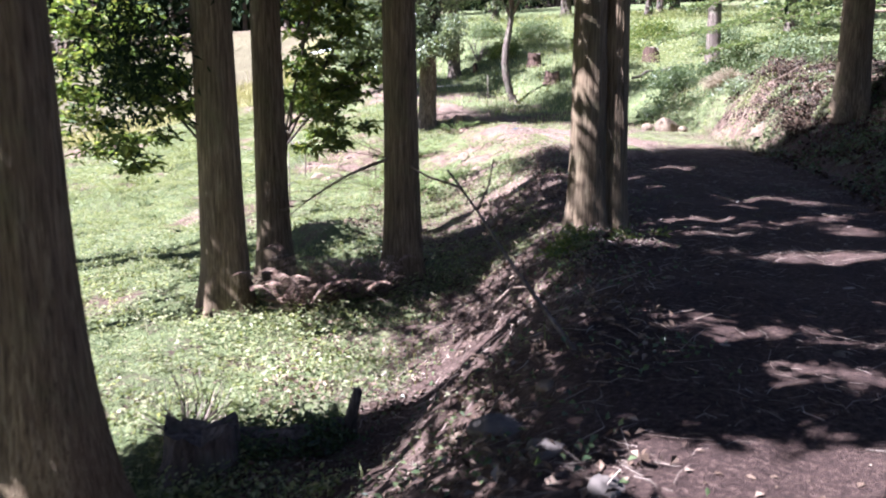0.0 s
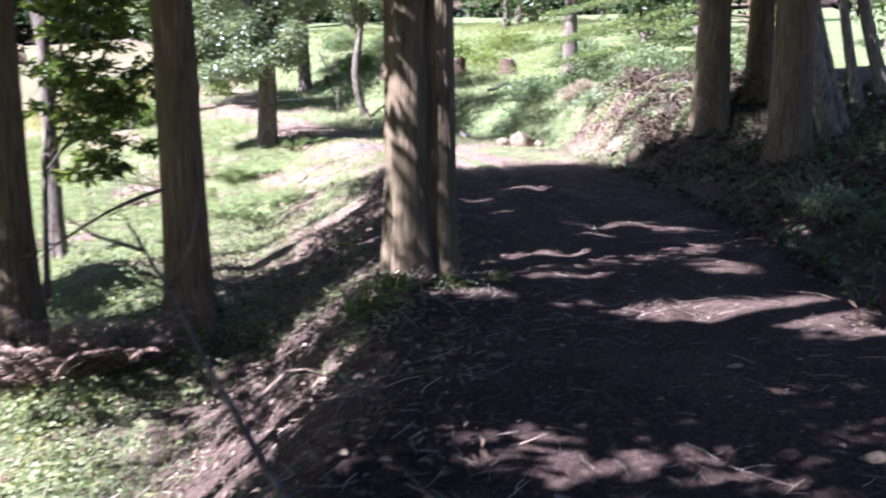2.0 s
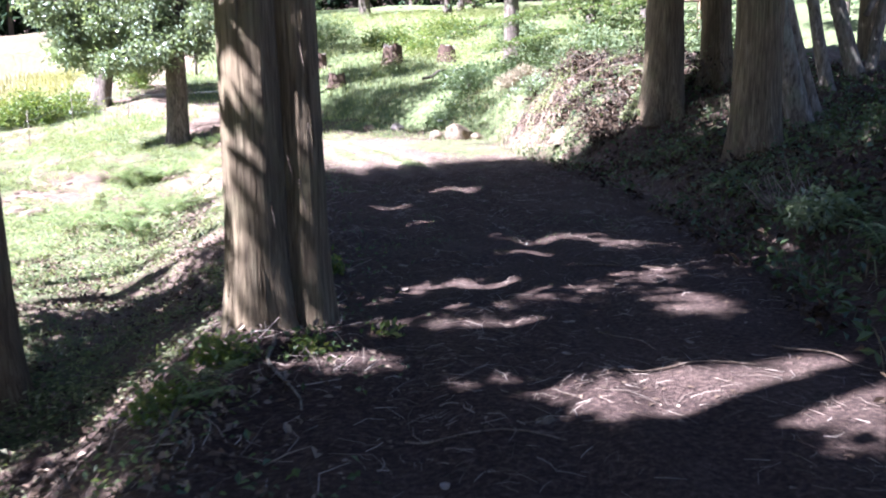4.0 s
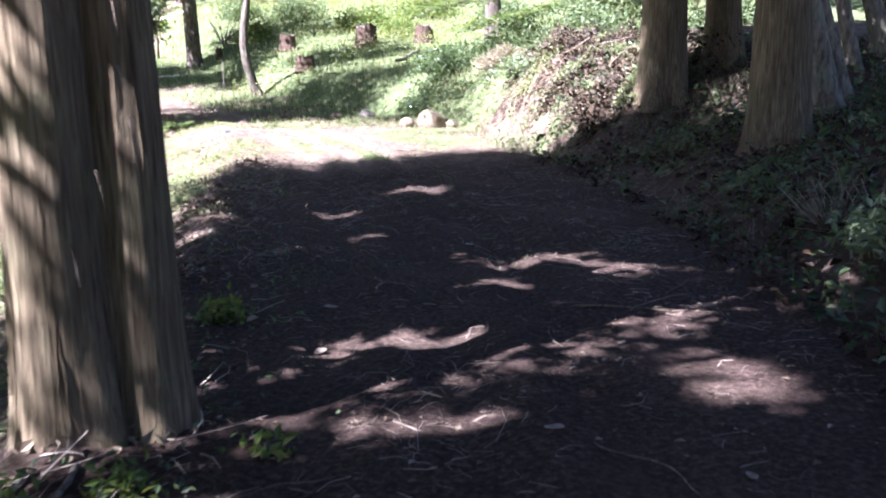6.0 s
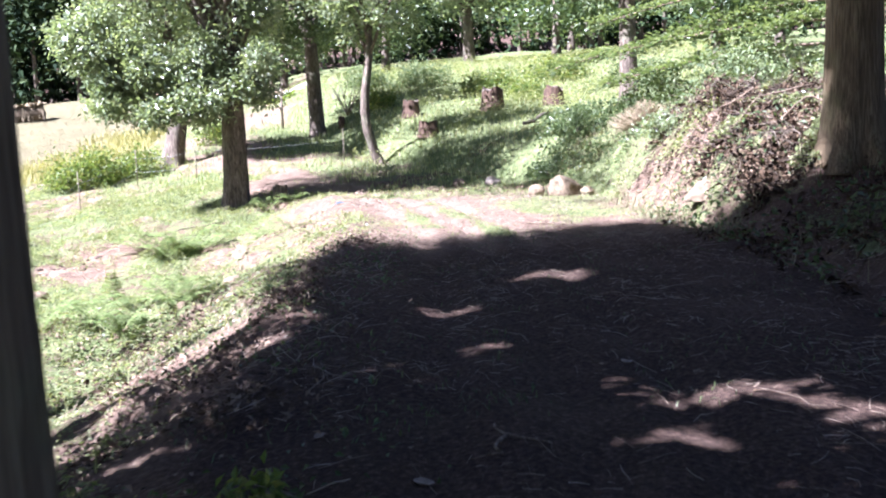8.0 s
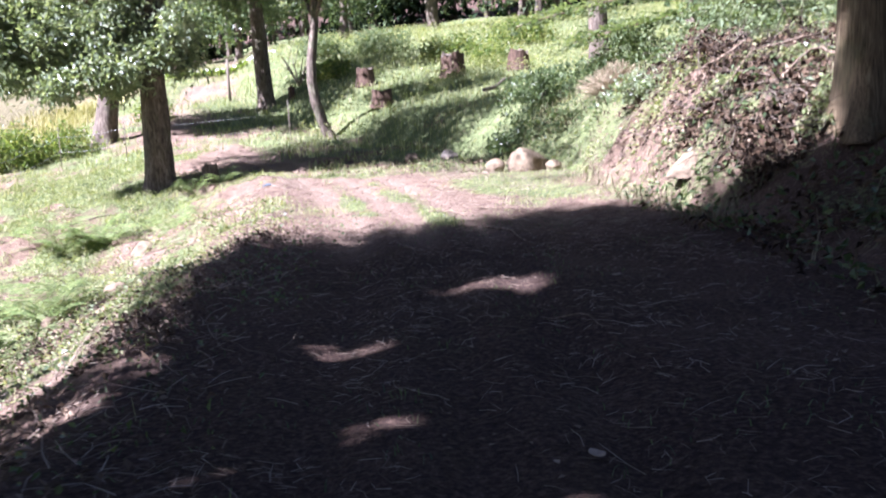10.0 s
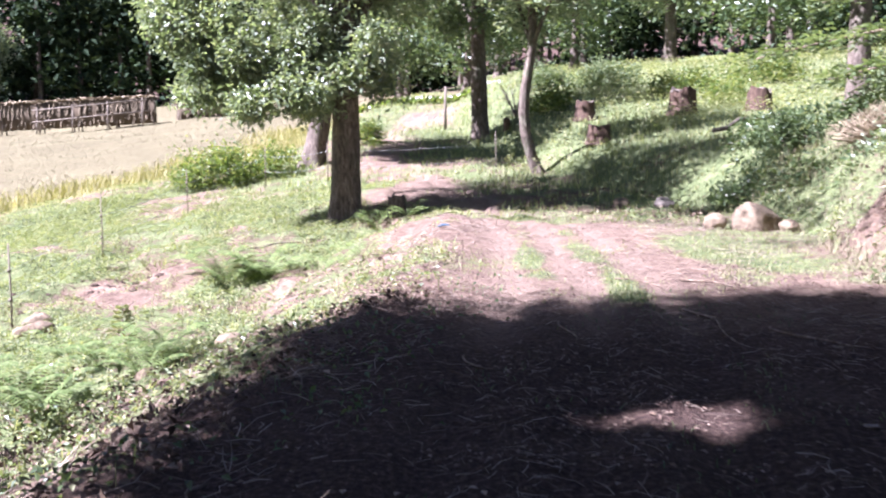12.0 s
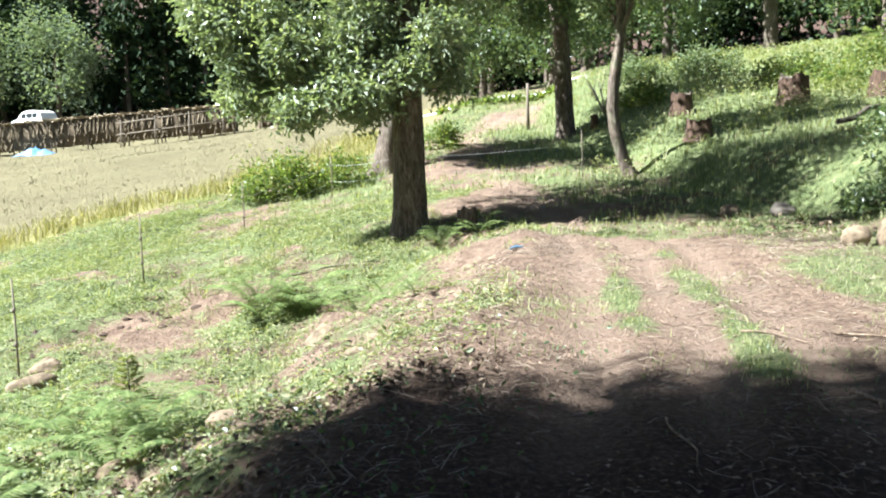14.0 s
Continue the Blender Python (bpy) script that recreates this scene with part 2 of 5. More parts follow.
def ground_material():
    m, n, l, b = material("earth_and_turf", 0.95, 0, 0.15)
    c = coords(n, l)
    at = {}
    for k in ("turf", "rut", "crop", "mown", "litter"):
        a = n.new("ShaderNodeAttribute")
        a.attribute_name = k
        at[k] = a.outputs["Fac"]
    big, midn, fine = noise_node(n, l, c, 0.35, 4), noise_node(n, l, c, 3.5, 6, 0.7), noise_node(n, l, c, 28.0, 6, 0.75)
    soil = ramp(n, l, midn, [(0.25, (0.11, 0.074, 0.056)), (0.5, (0.22, 0.155, 0.115)), (0.75, (0.36, 0.268, 0.2))])
    soil = mix(n, l, 0.75, soil, ramp(n, l, fine, [(0.3, (0.45, 0.42, 0.42)), (0.7, (1.35, 1.3, 1.25))]), "MULTIPLY")
    # brown needle litter, its colour darkened further to deepen the tree shade
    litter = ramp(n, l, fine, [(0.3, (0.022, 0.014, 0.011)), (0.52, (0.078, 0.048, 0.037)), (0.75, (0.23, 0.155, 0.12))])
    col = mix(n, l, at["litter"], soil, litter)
    rut = ramp(n, l, fine, [(0.3, (0.18, 0.122, 0.09)), (0.7, (0.31, 0.225, 0.17))])
    col = mix(n, l, at["rut"], col, rut)
    turf = ramp(n, l, midn, [(0.3, (0.085, 0.11, 0.045)), (0.55, (0.155, 0.18, 0.08)), (0.75, (0.29, 0.28, 0.155))])
    turf = mix(n, l, 0.6, turf, ramp(n, l, fine, [(0.3, (0.5, 0.5, 0.45)), (0.7, (1.3, 1.3, 1.2))]), "MULTIPLY")
    edge = math_node(n, l, "ADD", at["turf"], math_node(n, l, "MULTIPLY", math_node(n, l, "SUBTRACT", midn, 0.5), 1.3))
    edge = math_node(n, l, "ADD", edge, math_node(n, l, "MULTIPLY", math_node(n, l, "SUBTRACT", fine, 0.5), 0.8))
    edge = ramp(n, l, edge, [(0.42, (0, 0, 0)), (0.6, (1, 1, 1))])
    col = mix(n, l, edge, col, turf)
    crop = ramp(n, l, midn, [(0.3, (0.17, 0.16, 0.06)), (0.7, (0.26, 0.23, 0.1))])
    col = mix(n, l, at["crop"], col, crop)
    mown = ramp(n, l, midn, [(0.3, (0.12, 0.105, 0.056)), (0.7, (0.175, 0.148, 0.085))])
    col = mix(n, l, at["mown"], col, mown)
    col = mix(n, l, 0.5, col, ramp(n, l, big, [(0.3, (0.7, 0.7, 0.7)), (0.7, (1.2, 1.2, 1.2))]), "MULTIPLY")
    l.new(col, b.inputs["Base Color"])
    bump(n, l, b, math_node(n, l, "ADD", fine, midn), 1.0, 0.06)
    return m


M_GROUND = ground_material()
M_CEDAR = bark_material("cedar_bark", (0.066, 0.048, 0.03), (0.172, 0.13, 0.079), (0.31, 0.255, 0.158), 0.05, 40, (0.13, 0.12, 0.06), 0.014)
M_BARK = bark_material("grey_brown_bark", (0.045, 0.035, 0.028), (0.13, 0.105, 0.085), (0.27, 0.23, 0.19), 0.3, 16, (0.12, 0.13, 0.08))
M_PALEBARK = bark_material("pale_lichened_bark", (0.09, 0.075, 0.06), (0.22, 0.19, 0.15), (0.4, 0.36, 0.3), 0.35, 12, (0.2, 0.22, 0.15))
M_DEADWOOD = bark_material("dead_wood", (0.07, 0.05, 0.035), (0.2, 0.15, 0.11), (0.4, 0.33, 0.26), 0.2, 20)
M_ROT = bark_material("rotten_red_wood", (0.03, 0.02, 0.015), (0.085, 0.055, 0.04), (0.16, 0.11, 0.08), 0.25, 18)
M_CUT = plain("old_cut_wood", (0.07, 0.053, 0.04), 0.9, 0, 0.4, 14)
M_STONE = plain("pale_field_stone", (0.17, 0.128, 0.088), 0.95, 0, 0.5, 9, relief=0.03, spec=0.1)
M_DARKSTONE = plain("dark_field_stone", (0.12, 0.1, 0.082), 0.9, 0, 0.4, 6, relief=0.02)
M_NEEDLE = leaf_material("cedar_needles", (0.012, 0.022, 0.011), (0.024, 0.04, 0.018), (0.045, 0.062, 0.026), 0.12, 0.75, 0.08)
M_LEAF = leaf_material("chestnut_leaves", (0.125, 0.158, 0.095), (0.2, 0.238, 0.145), (0.33, 0.35, 0.235), 0.42, 0.33, 0.8)
M_LEAFGREY = leaf_material("grey_green_leaves", (0.12, 0.155, 0.11), (0.18, 0.22, 0.155), (0.26, 0.29, 0.21), 0.4, 0.7, 0.15)
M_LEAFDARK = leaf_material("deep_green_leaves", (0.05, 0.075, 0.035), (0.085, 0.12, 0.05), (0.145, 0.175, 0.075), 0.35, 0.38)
M_LEAFLIGHT = leaf_material("light_green_leaves", (0.08, 0.12, 0.035), (0.14, 0.185, 0.05), (0.25, 0.25, 0.08), 0.5, 0.45)
M_SPRAY = leaf_material("fir_sprays", (0.085, 0.118, 0.055), (0.14, 0.172, 0.085), (0.205, 0.23, 0.125), 0.35, 0.55, 0.25)
M_WEED = leaf_material("meadow_weeds", (0.125, 0.155, 0.072), (0.205, 0.228, 0.11), (0.35, 0.33, 0.2), 0.4, 0.55, 0.3)
M_GRASS = leaf_material("meadow_grass", (0.14, 0.17, 0.07), (0.25, 0.268, 0.125), (0.41, 0.38, 0.235), 0.4, 0.55, 0.3)
M_FERN = leaf_material("fern_green", (0.085, 0.13, 0.042), (0.15, 0.2, 0.068), (0.25, 0.29, 0.12), 0.45, 0.5, 0.4)
M_RICE = leaf_material("ripe_rice", (0.16, 0.16, 0.055), (0.25, 0.225, 0.09), (0.34, 0.3, 0.15), 0.3, 0.7, 0.2)
M_STUBBLE = random_material("rice_stubble", [(0.1, 0.085, 0.05), (0.16, 0.135, 0.08), (0.22, 0.185, 0.115), (0.125, 0.145, 0.06)])
M_HAY = random_material("drying_hay", [(0.075, 0.057, 0.036), (0.1, 0.077, 0.048), (0.135, 0.104, 0.066)])
M_HAYBODY = plain("packed_straw", (0.105, 0.08, 0.054), 0.95, 0, 0.3, 5, (1, 1, 0.15), 0.03, 0.1)
M_HAYTOP = random_material("pale_straw", [(0.16, 0.125, 0.08), (0.27, 0.215, 0.14), (0.38, 0.31, 0.21)])
M_TWIG = random_material("twigs_and_straw", [(0.07, 0.05, 0.04), (0.16, 0.12, 0.09), (0.27, 0.21, 0.16), (0.42, 0.35, 0.28)])
# dead leaves in a darker tone that puts the bank's shade into the colour
M_BRUSH = random_material("shade_toned_dead_leaves", [(0.018, 0.013, 0.01), (0.045, 0.03, 0.02), (0.085, 0.056, 0.036), (0.13, 0.092, 0.06)], 0.95, 0.08)
M_DEADLEAF = random_material("dead_leaves", [(0.04, 0.028, 0.02), (0.1, 0.066, 0.043), (0.17, 0.118, 0.08), (0.3, 0.23, 0.165)])
M_DRY = random_material("dried_bracken", [(0.13, 0.08, 0.055), (0.24, 0.16, 0.11), (0.36, 0.26, 0.19)])
M_CRUMB = random_material("soil_crumbs", [(0.1, 0.068, 0.05), (0.19, 0.135, 0.1), (0.29, 0.215, 0.165)])
M_POST = plain("weathered_post", (0.16, 0.13, 0.1), 0.9, 0, 0.3, 10, (1, 1, 0.1))
M_WIRE = plain("fence_wire", (0.25, 0.25, 0.24), 0.5, 0.6, 0.1)

# ---- ground ----
def left_edge(y):
    """Where the track's level ends on its lower side."""
    return np.interp(y, [-5, 3, 5, 7, 9.5, 12, 17, 20.5, 24, 27, 31, 37, 45, 60], [-0.6, 0.1, 0.75, 1.15, 1.5, 1.8, 2.05, 2.35, 2.2, 1.9, 1.3, -0.8, -3.4, -5])


def right_foot(y):
    """The foot of the bank on the upper side."""
    return np.interp(y, [-5, 3, 7, 11, 15, 18, 22, 27, 32, 37, 43, 50, 60, 100], [2.6, 3.7, 4.6, 6.0, 6.8, 7.15, 6.95, 7.05, 5.5, 3.3, 1.2, -1, -2.5, -6])


def track_z(y):
    return np.interp(y, [-10, 0, 6, 10, 12, 15, 19, 21, 26, 30, 37, 45, 55, 68, 90, 130], [0.1, 0.08, 0.03, -0.08, -0.11, -0.06, 0.06, 0.13, 0.25, 0.34, 0.85, 2.0, 3.5, 5.0, 7.4, 9])


def low_z(y):
    return np.interp(y, [-10, 3, 8, 11, 13, 21, 26, 29, 30.5, 37, 45, 55, 68, 90, 130], [-1.0, -1.1, -1.12, -0.95, -0.85, -0.8, -0.45, -0.15, -0.02, 0.75, 1.9, 3.4, 4.9, 7.0, 8.5])


def field_edge(y):
    return np.interp(y, [28, 33, 36, 40, 46, 55, 70], [-15, -12, -10, -7.8, -6.2, -6, -8])


def height(x, y, rough=1.0):
    x, y = np.asarray(x, float), np.asarray(y, float)
    e, f, z0 = left_edge(y), right_foot(y), track_z(y)
    wide = np.interp(y, [0, 9, 14, 21, 27, 33], [1.7, 1.7, 2.0, 2.6, 2.5, 3.0])
    low = low_z(y) + 0.07 * np.clip(x + 1.5, -29, 0)
    s = np.clip((e - x) / wide, 0, 1)
    z = z0 + (low - z0) * (s * s * (3 - 2 * s) * 0.55 + s * 0.45)
    d = np.maximum(0, (x - f) * 0.93)
    rise = np.interp(y, [-5, 10, 17, 20, 23, 29, 36, 45, 60, 75], [0.7, 0.75, 0.85, 1.15, 1.6, 1.5, 1.1, 1.0, 1.0, 0.8])
    steep = np.interp(y, [18.5, 20.8, 26, 29], [1.5, 0.62, 0.75, 1.5])
    z = z + rise * (1 - np.exp(-(d / steep) ** np.interp(y, [18.5, 20.8, 26, 29], [1.0, 1.5, 1.4, 1.0]))) + np.interp(y, [20, 34], [0.09, 0.045]) * np.minimum(d, 45)
    centre = 0.5 * (e + f)
    level = step(e - 0.2, e + 0.5, x) * (1 - step(f - 0.6, f + 0.3, x)) * (1 - step(26, 30, y))
    lane = lane_x(y)
    for off in (-0.66, 0.04, 0.68):
        z = z - 0.04 * np.exp(-((x - lane - off) / 0.17) ** 2) * (1 - step(29, 33, y))
    z = z - 0.022 * np.exp(-((x - lane - 0.66) / 0.13) ** 2) * step(12.5, 13.5, y) * (1 - step(17.5, 18.5, y))
    for off in (-0.31, 0.36):
        z = z + 0.012 * np.exp(-((x - lane - off) / 0.16) ** 2) * step(17, 21, y) * (1 - step(29, 33, y))
    berm = np.exp(-((x - e - 0.15) / 0.4) ** 2) * step(19, 22, y) * (1 - step(27, 30, y))
    z = z + 0.1 * berm
    amount = (0.13 - 0.09 * level) * rough
    face = step(0.0, 0.35, d) * (1 - step(1.4, 2.2, d)) * step(19.8, 20.8, y) * (1 - step(26, 27.5, y))
    z = z + 0.3 * face * fbm(x + 11, y + 4, 0.75, 3) * rough
    z = z + 0.09 * (1 - level) * fbm(x + 3, y + 6, 0.42, 2) * (1 - step(32, 36, y)) * rough
    z = z + 0.22 * fbm(x + 9, y + 20, 1.7, 3) * step(16, 19, y) * (1 - step(32, 36, y)) * step(0.3, 1.5, e - x) * rough
    z = z + amount * fbm(x, y, 1.1, 4) + 0.25 * (1 - level) * fbm(x + 40, y, 6.0, 2) * step(0, 3, np.abs(x - centre) - 2.2) * step(4, 12, y)
    z = z + 0.42 * np.exp(-(((x + 1.6) / 1.0) ** 2 + ((y - 14.6) / 0.7) ** 2)) + 46 * step(100, 230, y) + 30 * step(45, 150, np.abs(x)) * step(60, 120, y)
    z = z + 0.9 * step(70.5, 73.0, y - 0.24 * (x + 30)) * (1 - step(-16, -10, x))
    hole = np.exp(-(((x + 3.86) / 0.6) ** 2 + ((y - 26.2) / 0.55) ** 2)) + 0.6 * np.exp(-(((x + 3.2) / 0.5) ** 2 + ((y - 27.6) / 0.4) ** 2))
    return z - 0.34 * hole * rough


def lane_x(y):
    return np.interp(y, [0, 7, 13, 18, 21.3, 24, 27, 30, 33, 37, 45], [1.6, 2.7, 3.7, 4.0, 4.0, 3.65, 3.25, 2.2, 0.9, -0.9, -2.6])


def spread(lo, hi, fine_lo, fine_hi, fine, grow=1.09):
    mid = np.arange(fine_lo, fine_hi + fine, fine)
    up, s = [mid[-1]], fine
    while up[-1] < hi:
        s *= grow
        up.append(up[-1] + s)
    down, s = [mid[0]], fine
    while down[-1] > lo:
        s *= grow
        down.append(down[-1] - s)
    return np.concatenate([down[:0:-1], mid, up[1:]])


def cover(x, y):
    """How much turf, wheel rut, ripe crop, mown field and shade-darkened dead litter lies on the ground."""
    e, f, lane = left_edge(y), right_foot(y), lane_x(y)
    n1, n2 = fbm(x, y, 2.3, 3), fbm(x + 30, y + 9, 0.8, 3)
    # litter zone under the trees, ending about where their shade ends
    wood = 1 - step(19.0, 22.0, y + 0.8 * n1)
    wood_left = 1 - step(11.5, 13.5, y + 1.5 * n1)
    left = step(-0.3, 0.7, e - x)
    right = step(-0.4, 0.6, x - f)
    on = (1 - left) * (1 - right)
    turf = left * np.where(y < 12.5, 0.68 * step(0.9, 2.6, e - x) + 0.08, 0.3 + 0.42 * step(0.8, 3.0, e - x)) + right * (0.35 + 0.5 * step(24, 28, y))
    strip = (0.5 + 0.5 * n2) * sum(np.exp(-((x - lane - o) / 0.14) ** 2) for o in (-0.31, 0.36)) + 0.62 * step(1.0, 1.5, np.abs(x - lane - 0.1)) * step(21, 23, y) * step(-0.2, 0.6, x - lane)
    turf = turf + on * (1 - wood) * np.clip(strip, 0, 0.72)
    turf = np.where(y > 28, np.maximum(turf, 0.62), turf) + (0.42 + 0.3 * left * step(16, 19, y)) * n1 + (0.3 + 0.25 * left * step(16, 19, y)) * n2
    bare = 1.2 * np.exp(-(((x + 3.5 - 0.35 * (y - 26.6)) / 0.75) ** 2 + ((y - 26.6) / 1.5) ** 2)) + 0.7 * np.exp(-(((x + 0.1) / 0.9) ** 2 + ((y - 24.9) / 1.0) ** 2)) + np.exp(-(((x - 0.2) / 0.8) ** 2 + ((y - 34) / 2.5) ** 2))
    bare = bare * np.clip(0.75 + 1.1 * n2, 0, 1.3)
    far_lane = np.exp(-((x - lane_x(y)) / 0.9) ** 2) * step(28, 31, y)
    turf = np.clip(turf - 0.75 * bare - 0.3 * far_lane, 0, 1)
    turf = turf * (1 - wood * on)
    rut = on * (1 - wood) * np.clip(sum(np.exp(-((x - lane - o) / 0.2) ** 2) for o in (-0.66, 0.04, 0.68)), 0, 1)
    rut = np.clip(rut, 0, 1)
    g = field_edge(y) + 0.4 * n1
    inside = step(0.0, 0.5, g - x) * step(31, 33, y) * (1 - step(84, 88, y))
    crop = inside * (1 - step(2.0, 4.5, g - x + 0.8 * n1))
    mown = inside - crop
    deep = step(88, 96, y + 3 * n1)
    turf = turf * (1 - deep)
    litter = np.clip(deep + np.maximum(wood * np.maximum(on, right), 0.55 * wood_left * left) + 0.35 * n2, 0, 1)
    return turf * (1 - inside), rut, crop, mown, litter


GX = spread(-420, 420, -5, 9.5, 0.11)
GY = spread(-60, 700, 2.5, 33, 0.13)
XX, YY = np.meshgrid(GX, GY)
ZZ = height(XX, YY)
ni, nj = XX.shape
ii, jj = np.meshgrid(np.arange(ni - 1), np.arange(nj - 1), indexing="ij")
QUADS = np.stack([ii * nj + jj, ii * nj + jj + 1, (ii + 1) * nj + jj + 1, (ii + 1) * nj + jj], -1).reshape(-1, 4)
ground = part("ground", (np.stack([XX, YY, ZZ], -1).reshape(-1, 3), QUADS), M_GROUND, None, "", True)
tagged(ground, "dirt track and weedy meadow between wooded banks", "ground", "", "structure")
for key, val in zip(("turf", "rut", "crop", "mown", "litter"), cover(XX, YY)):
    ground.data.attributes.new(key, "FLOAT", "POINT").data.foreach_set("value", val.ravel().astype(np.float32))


def gz(x, y):
    return float(height(np.array([x]), np.array([y]))[0])


# ---- trees ----
def stem_geo(pts, radii, seg=40, ridges=0.02, flare=0.5, flare_h=0.9, ridge_count=14):
    """A trunk through the points, flared over its roots."""
    pts = np.asarray(pts, float)
    s = np.linspace(0, 1, len(pts))
    fine = np.concatenate([np.linspace(0, 0.16, 14)[:-1], np.linspace(0.16, 1, 40)])
    p = np.stack([np.interp(fine, s, pts[:, k]) for k in range(3)], 1)
    r = np.interp(fine, s, radii)
    h = p[:, 2] - p[0, 2]
    r = r * (1 + flare * np.exp(-np.maximum(h, 0) / flare_h * 2.2))
    geo = tube(p, r, seg, ridges, ridge_count)
    v = geo[0]
    lobes = 1 + 0.22 * np.exp(-(v[:, 2] - p[0, 2]) / 0.35)
    ang = np.arctan2(v[:, 1] - p[0, 1], v[:, 0] - p[0, 0])
    k = 1 + (lobes - 1) * np.sin(ang * 5 + rng.random() * 6)
    near = v[:, 2] < p[0, 2] + 1.3
    v[near, :2] = p[0, :2] + (v[near, :2] - p[0, :2]) * k[near, None] if near.any() else v[near, :2]
    return v, geo[1]


# openings cut into the crowns to let sun onto set patches: x, y, half length, half width
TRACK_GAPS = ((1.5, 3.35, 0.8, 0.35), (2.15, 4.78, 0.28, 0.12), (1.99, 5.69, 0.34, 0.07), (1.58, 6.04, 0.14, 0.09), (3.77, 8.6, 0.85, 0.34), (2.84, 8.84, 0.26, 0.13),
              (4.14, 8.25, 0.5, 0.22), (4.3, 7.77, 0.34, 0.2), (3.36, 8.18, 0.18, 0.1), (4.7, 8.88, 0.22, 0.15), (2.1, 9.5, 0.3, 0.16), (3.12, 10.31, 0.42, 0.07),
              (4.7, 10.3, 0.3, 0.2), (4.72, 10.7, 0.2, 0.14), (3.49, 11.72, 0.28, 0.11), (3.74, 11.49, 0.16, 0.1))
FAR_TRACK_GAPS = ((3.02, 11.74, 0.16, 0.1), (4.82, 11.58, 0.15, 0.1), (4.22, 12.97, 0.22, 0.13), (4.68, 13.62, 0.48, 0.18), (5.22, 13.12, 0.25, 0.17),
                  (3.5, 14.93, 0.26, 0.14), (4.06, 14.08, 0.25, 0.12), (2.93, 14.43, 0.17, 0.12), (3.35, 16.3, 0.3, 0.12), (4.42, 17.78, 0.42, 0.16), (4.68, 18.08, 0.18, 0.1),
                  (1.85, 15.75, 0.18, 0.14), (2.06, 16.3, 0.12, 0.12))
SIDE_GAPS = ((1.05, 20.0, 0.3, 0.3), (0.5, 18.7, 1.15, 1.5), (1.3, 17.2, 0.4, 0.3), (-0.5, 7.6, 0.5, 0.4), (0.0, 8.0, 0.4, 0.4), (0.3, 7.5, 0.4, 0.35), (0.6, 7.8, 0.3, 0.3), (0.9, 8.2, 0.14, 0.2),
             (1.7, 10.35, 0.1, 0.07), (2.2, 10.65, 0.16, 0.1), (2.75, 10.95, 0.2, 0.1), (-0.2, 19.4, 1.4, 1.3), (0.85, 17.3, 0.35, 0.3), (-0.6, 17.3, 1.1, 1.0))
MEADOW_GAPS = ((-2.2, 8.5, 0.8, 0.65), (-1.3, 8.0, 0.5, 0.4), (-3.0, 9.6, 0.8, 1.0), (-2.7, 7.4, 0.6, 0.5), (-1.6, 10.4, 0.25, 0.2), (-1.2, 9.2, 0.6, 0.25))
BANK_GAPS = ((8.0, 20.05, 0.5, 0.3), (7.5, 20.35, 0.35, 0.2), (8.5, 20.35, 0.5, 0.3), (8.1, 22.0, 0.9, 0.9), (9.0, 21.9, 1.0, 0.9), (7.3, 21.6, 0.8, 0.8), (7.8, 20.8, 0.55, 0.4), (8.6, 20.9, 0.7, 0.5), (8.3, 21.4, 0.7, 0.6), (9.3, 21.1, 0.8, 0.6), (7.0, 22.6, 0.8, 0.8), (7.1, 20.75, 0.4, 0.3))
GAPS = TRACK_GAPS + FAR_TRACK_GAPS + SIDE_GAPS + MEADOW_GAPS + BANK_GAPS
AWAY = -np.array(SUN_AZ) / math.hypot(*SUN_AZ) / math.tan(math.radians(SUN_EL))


def over_track(at):
    """True for the leaves that shade the track under the trees."""
    low = at[:, :2] + AWAY * at[:, 2:]
    x, y = low[:, 0], low[:, 1]
    return (x > left_edge(y) + np.where(y < 6.8, -0.7, 0.1)) & (x < right_foot(y) + 2.0) & (y > 1) & (y < 19.9)


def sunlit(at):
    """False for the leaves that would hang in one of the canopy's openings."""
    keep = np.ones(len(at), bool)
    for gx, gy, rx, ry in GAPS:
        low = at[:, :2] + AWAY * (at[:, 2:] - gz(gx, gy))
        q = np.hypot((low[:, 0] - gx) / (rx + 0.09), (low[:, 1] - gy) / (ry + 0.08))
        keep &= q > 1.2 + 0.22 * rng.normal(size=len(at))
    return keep


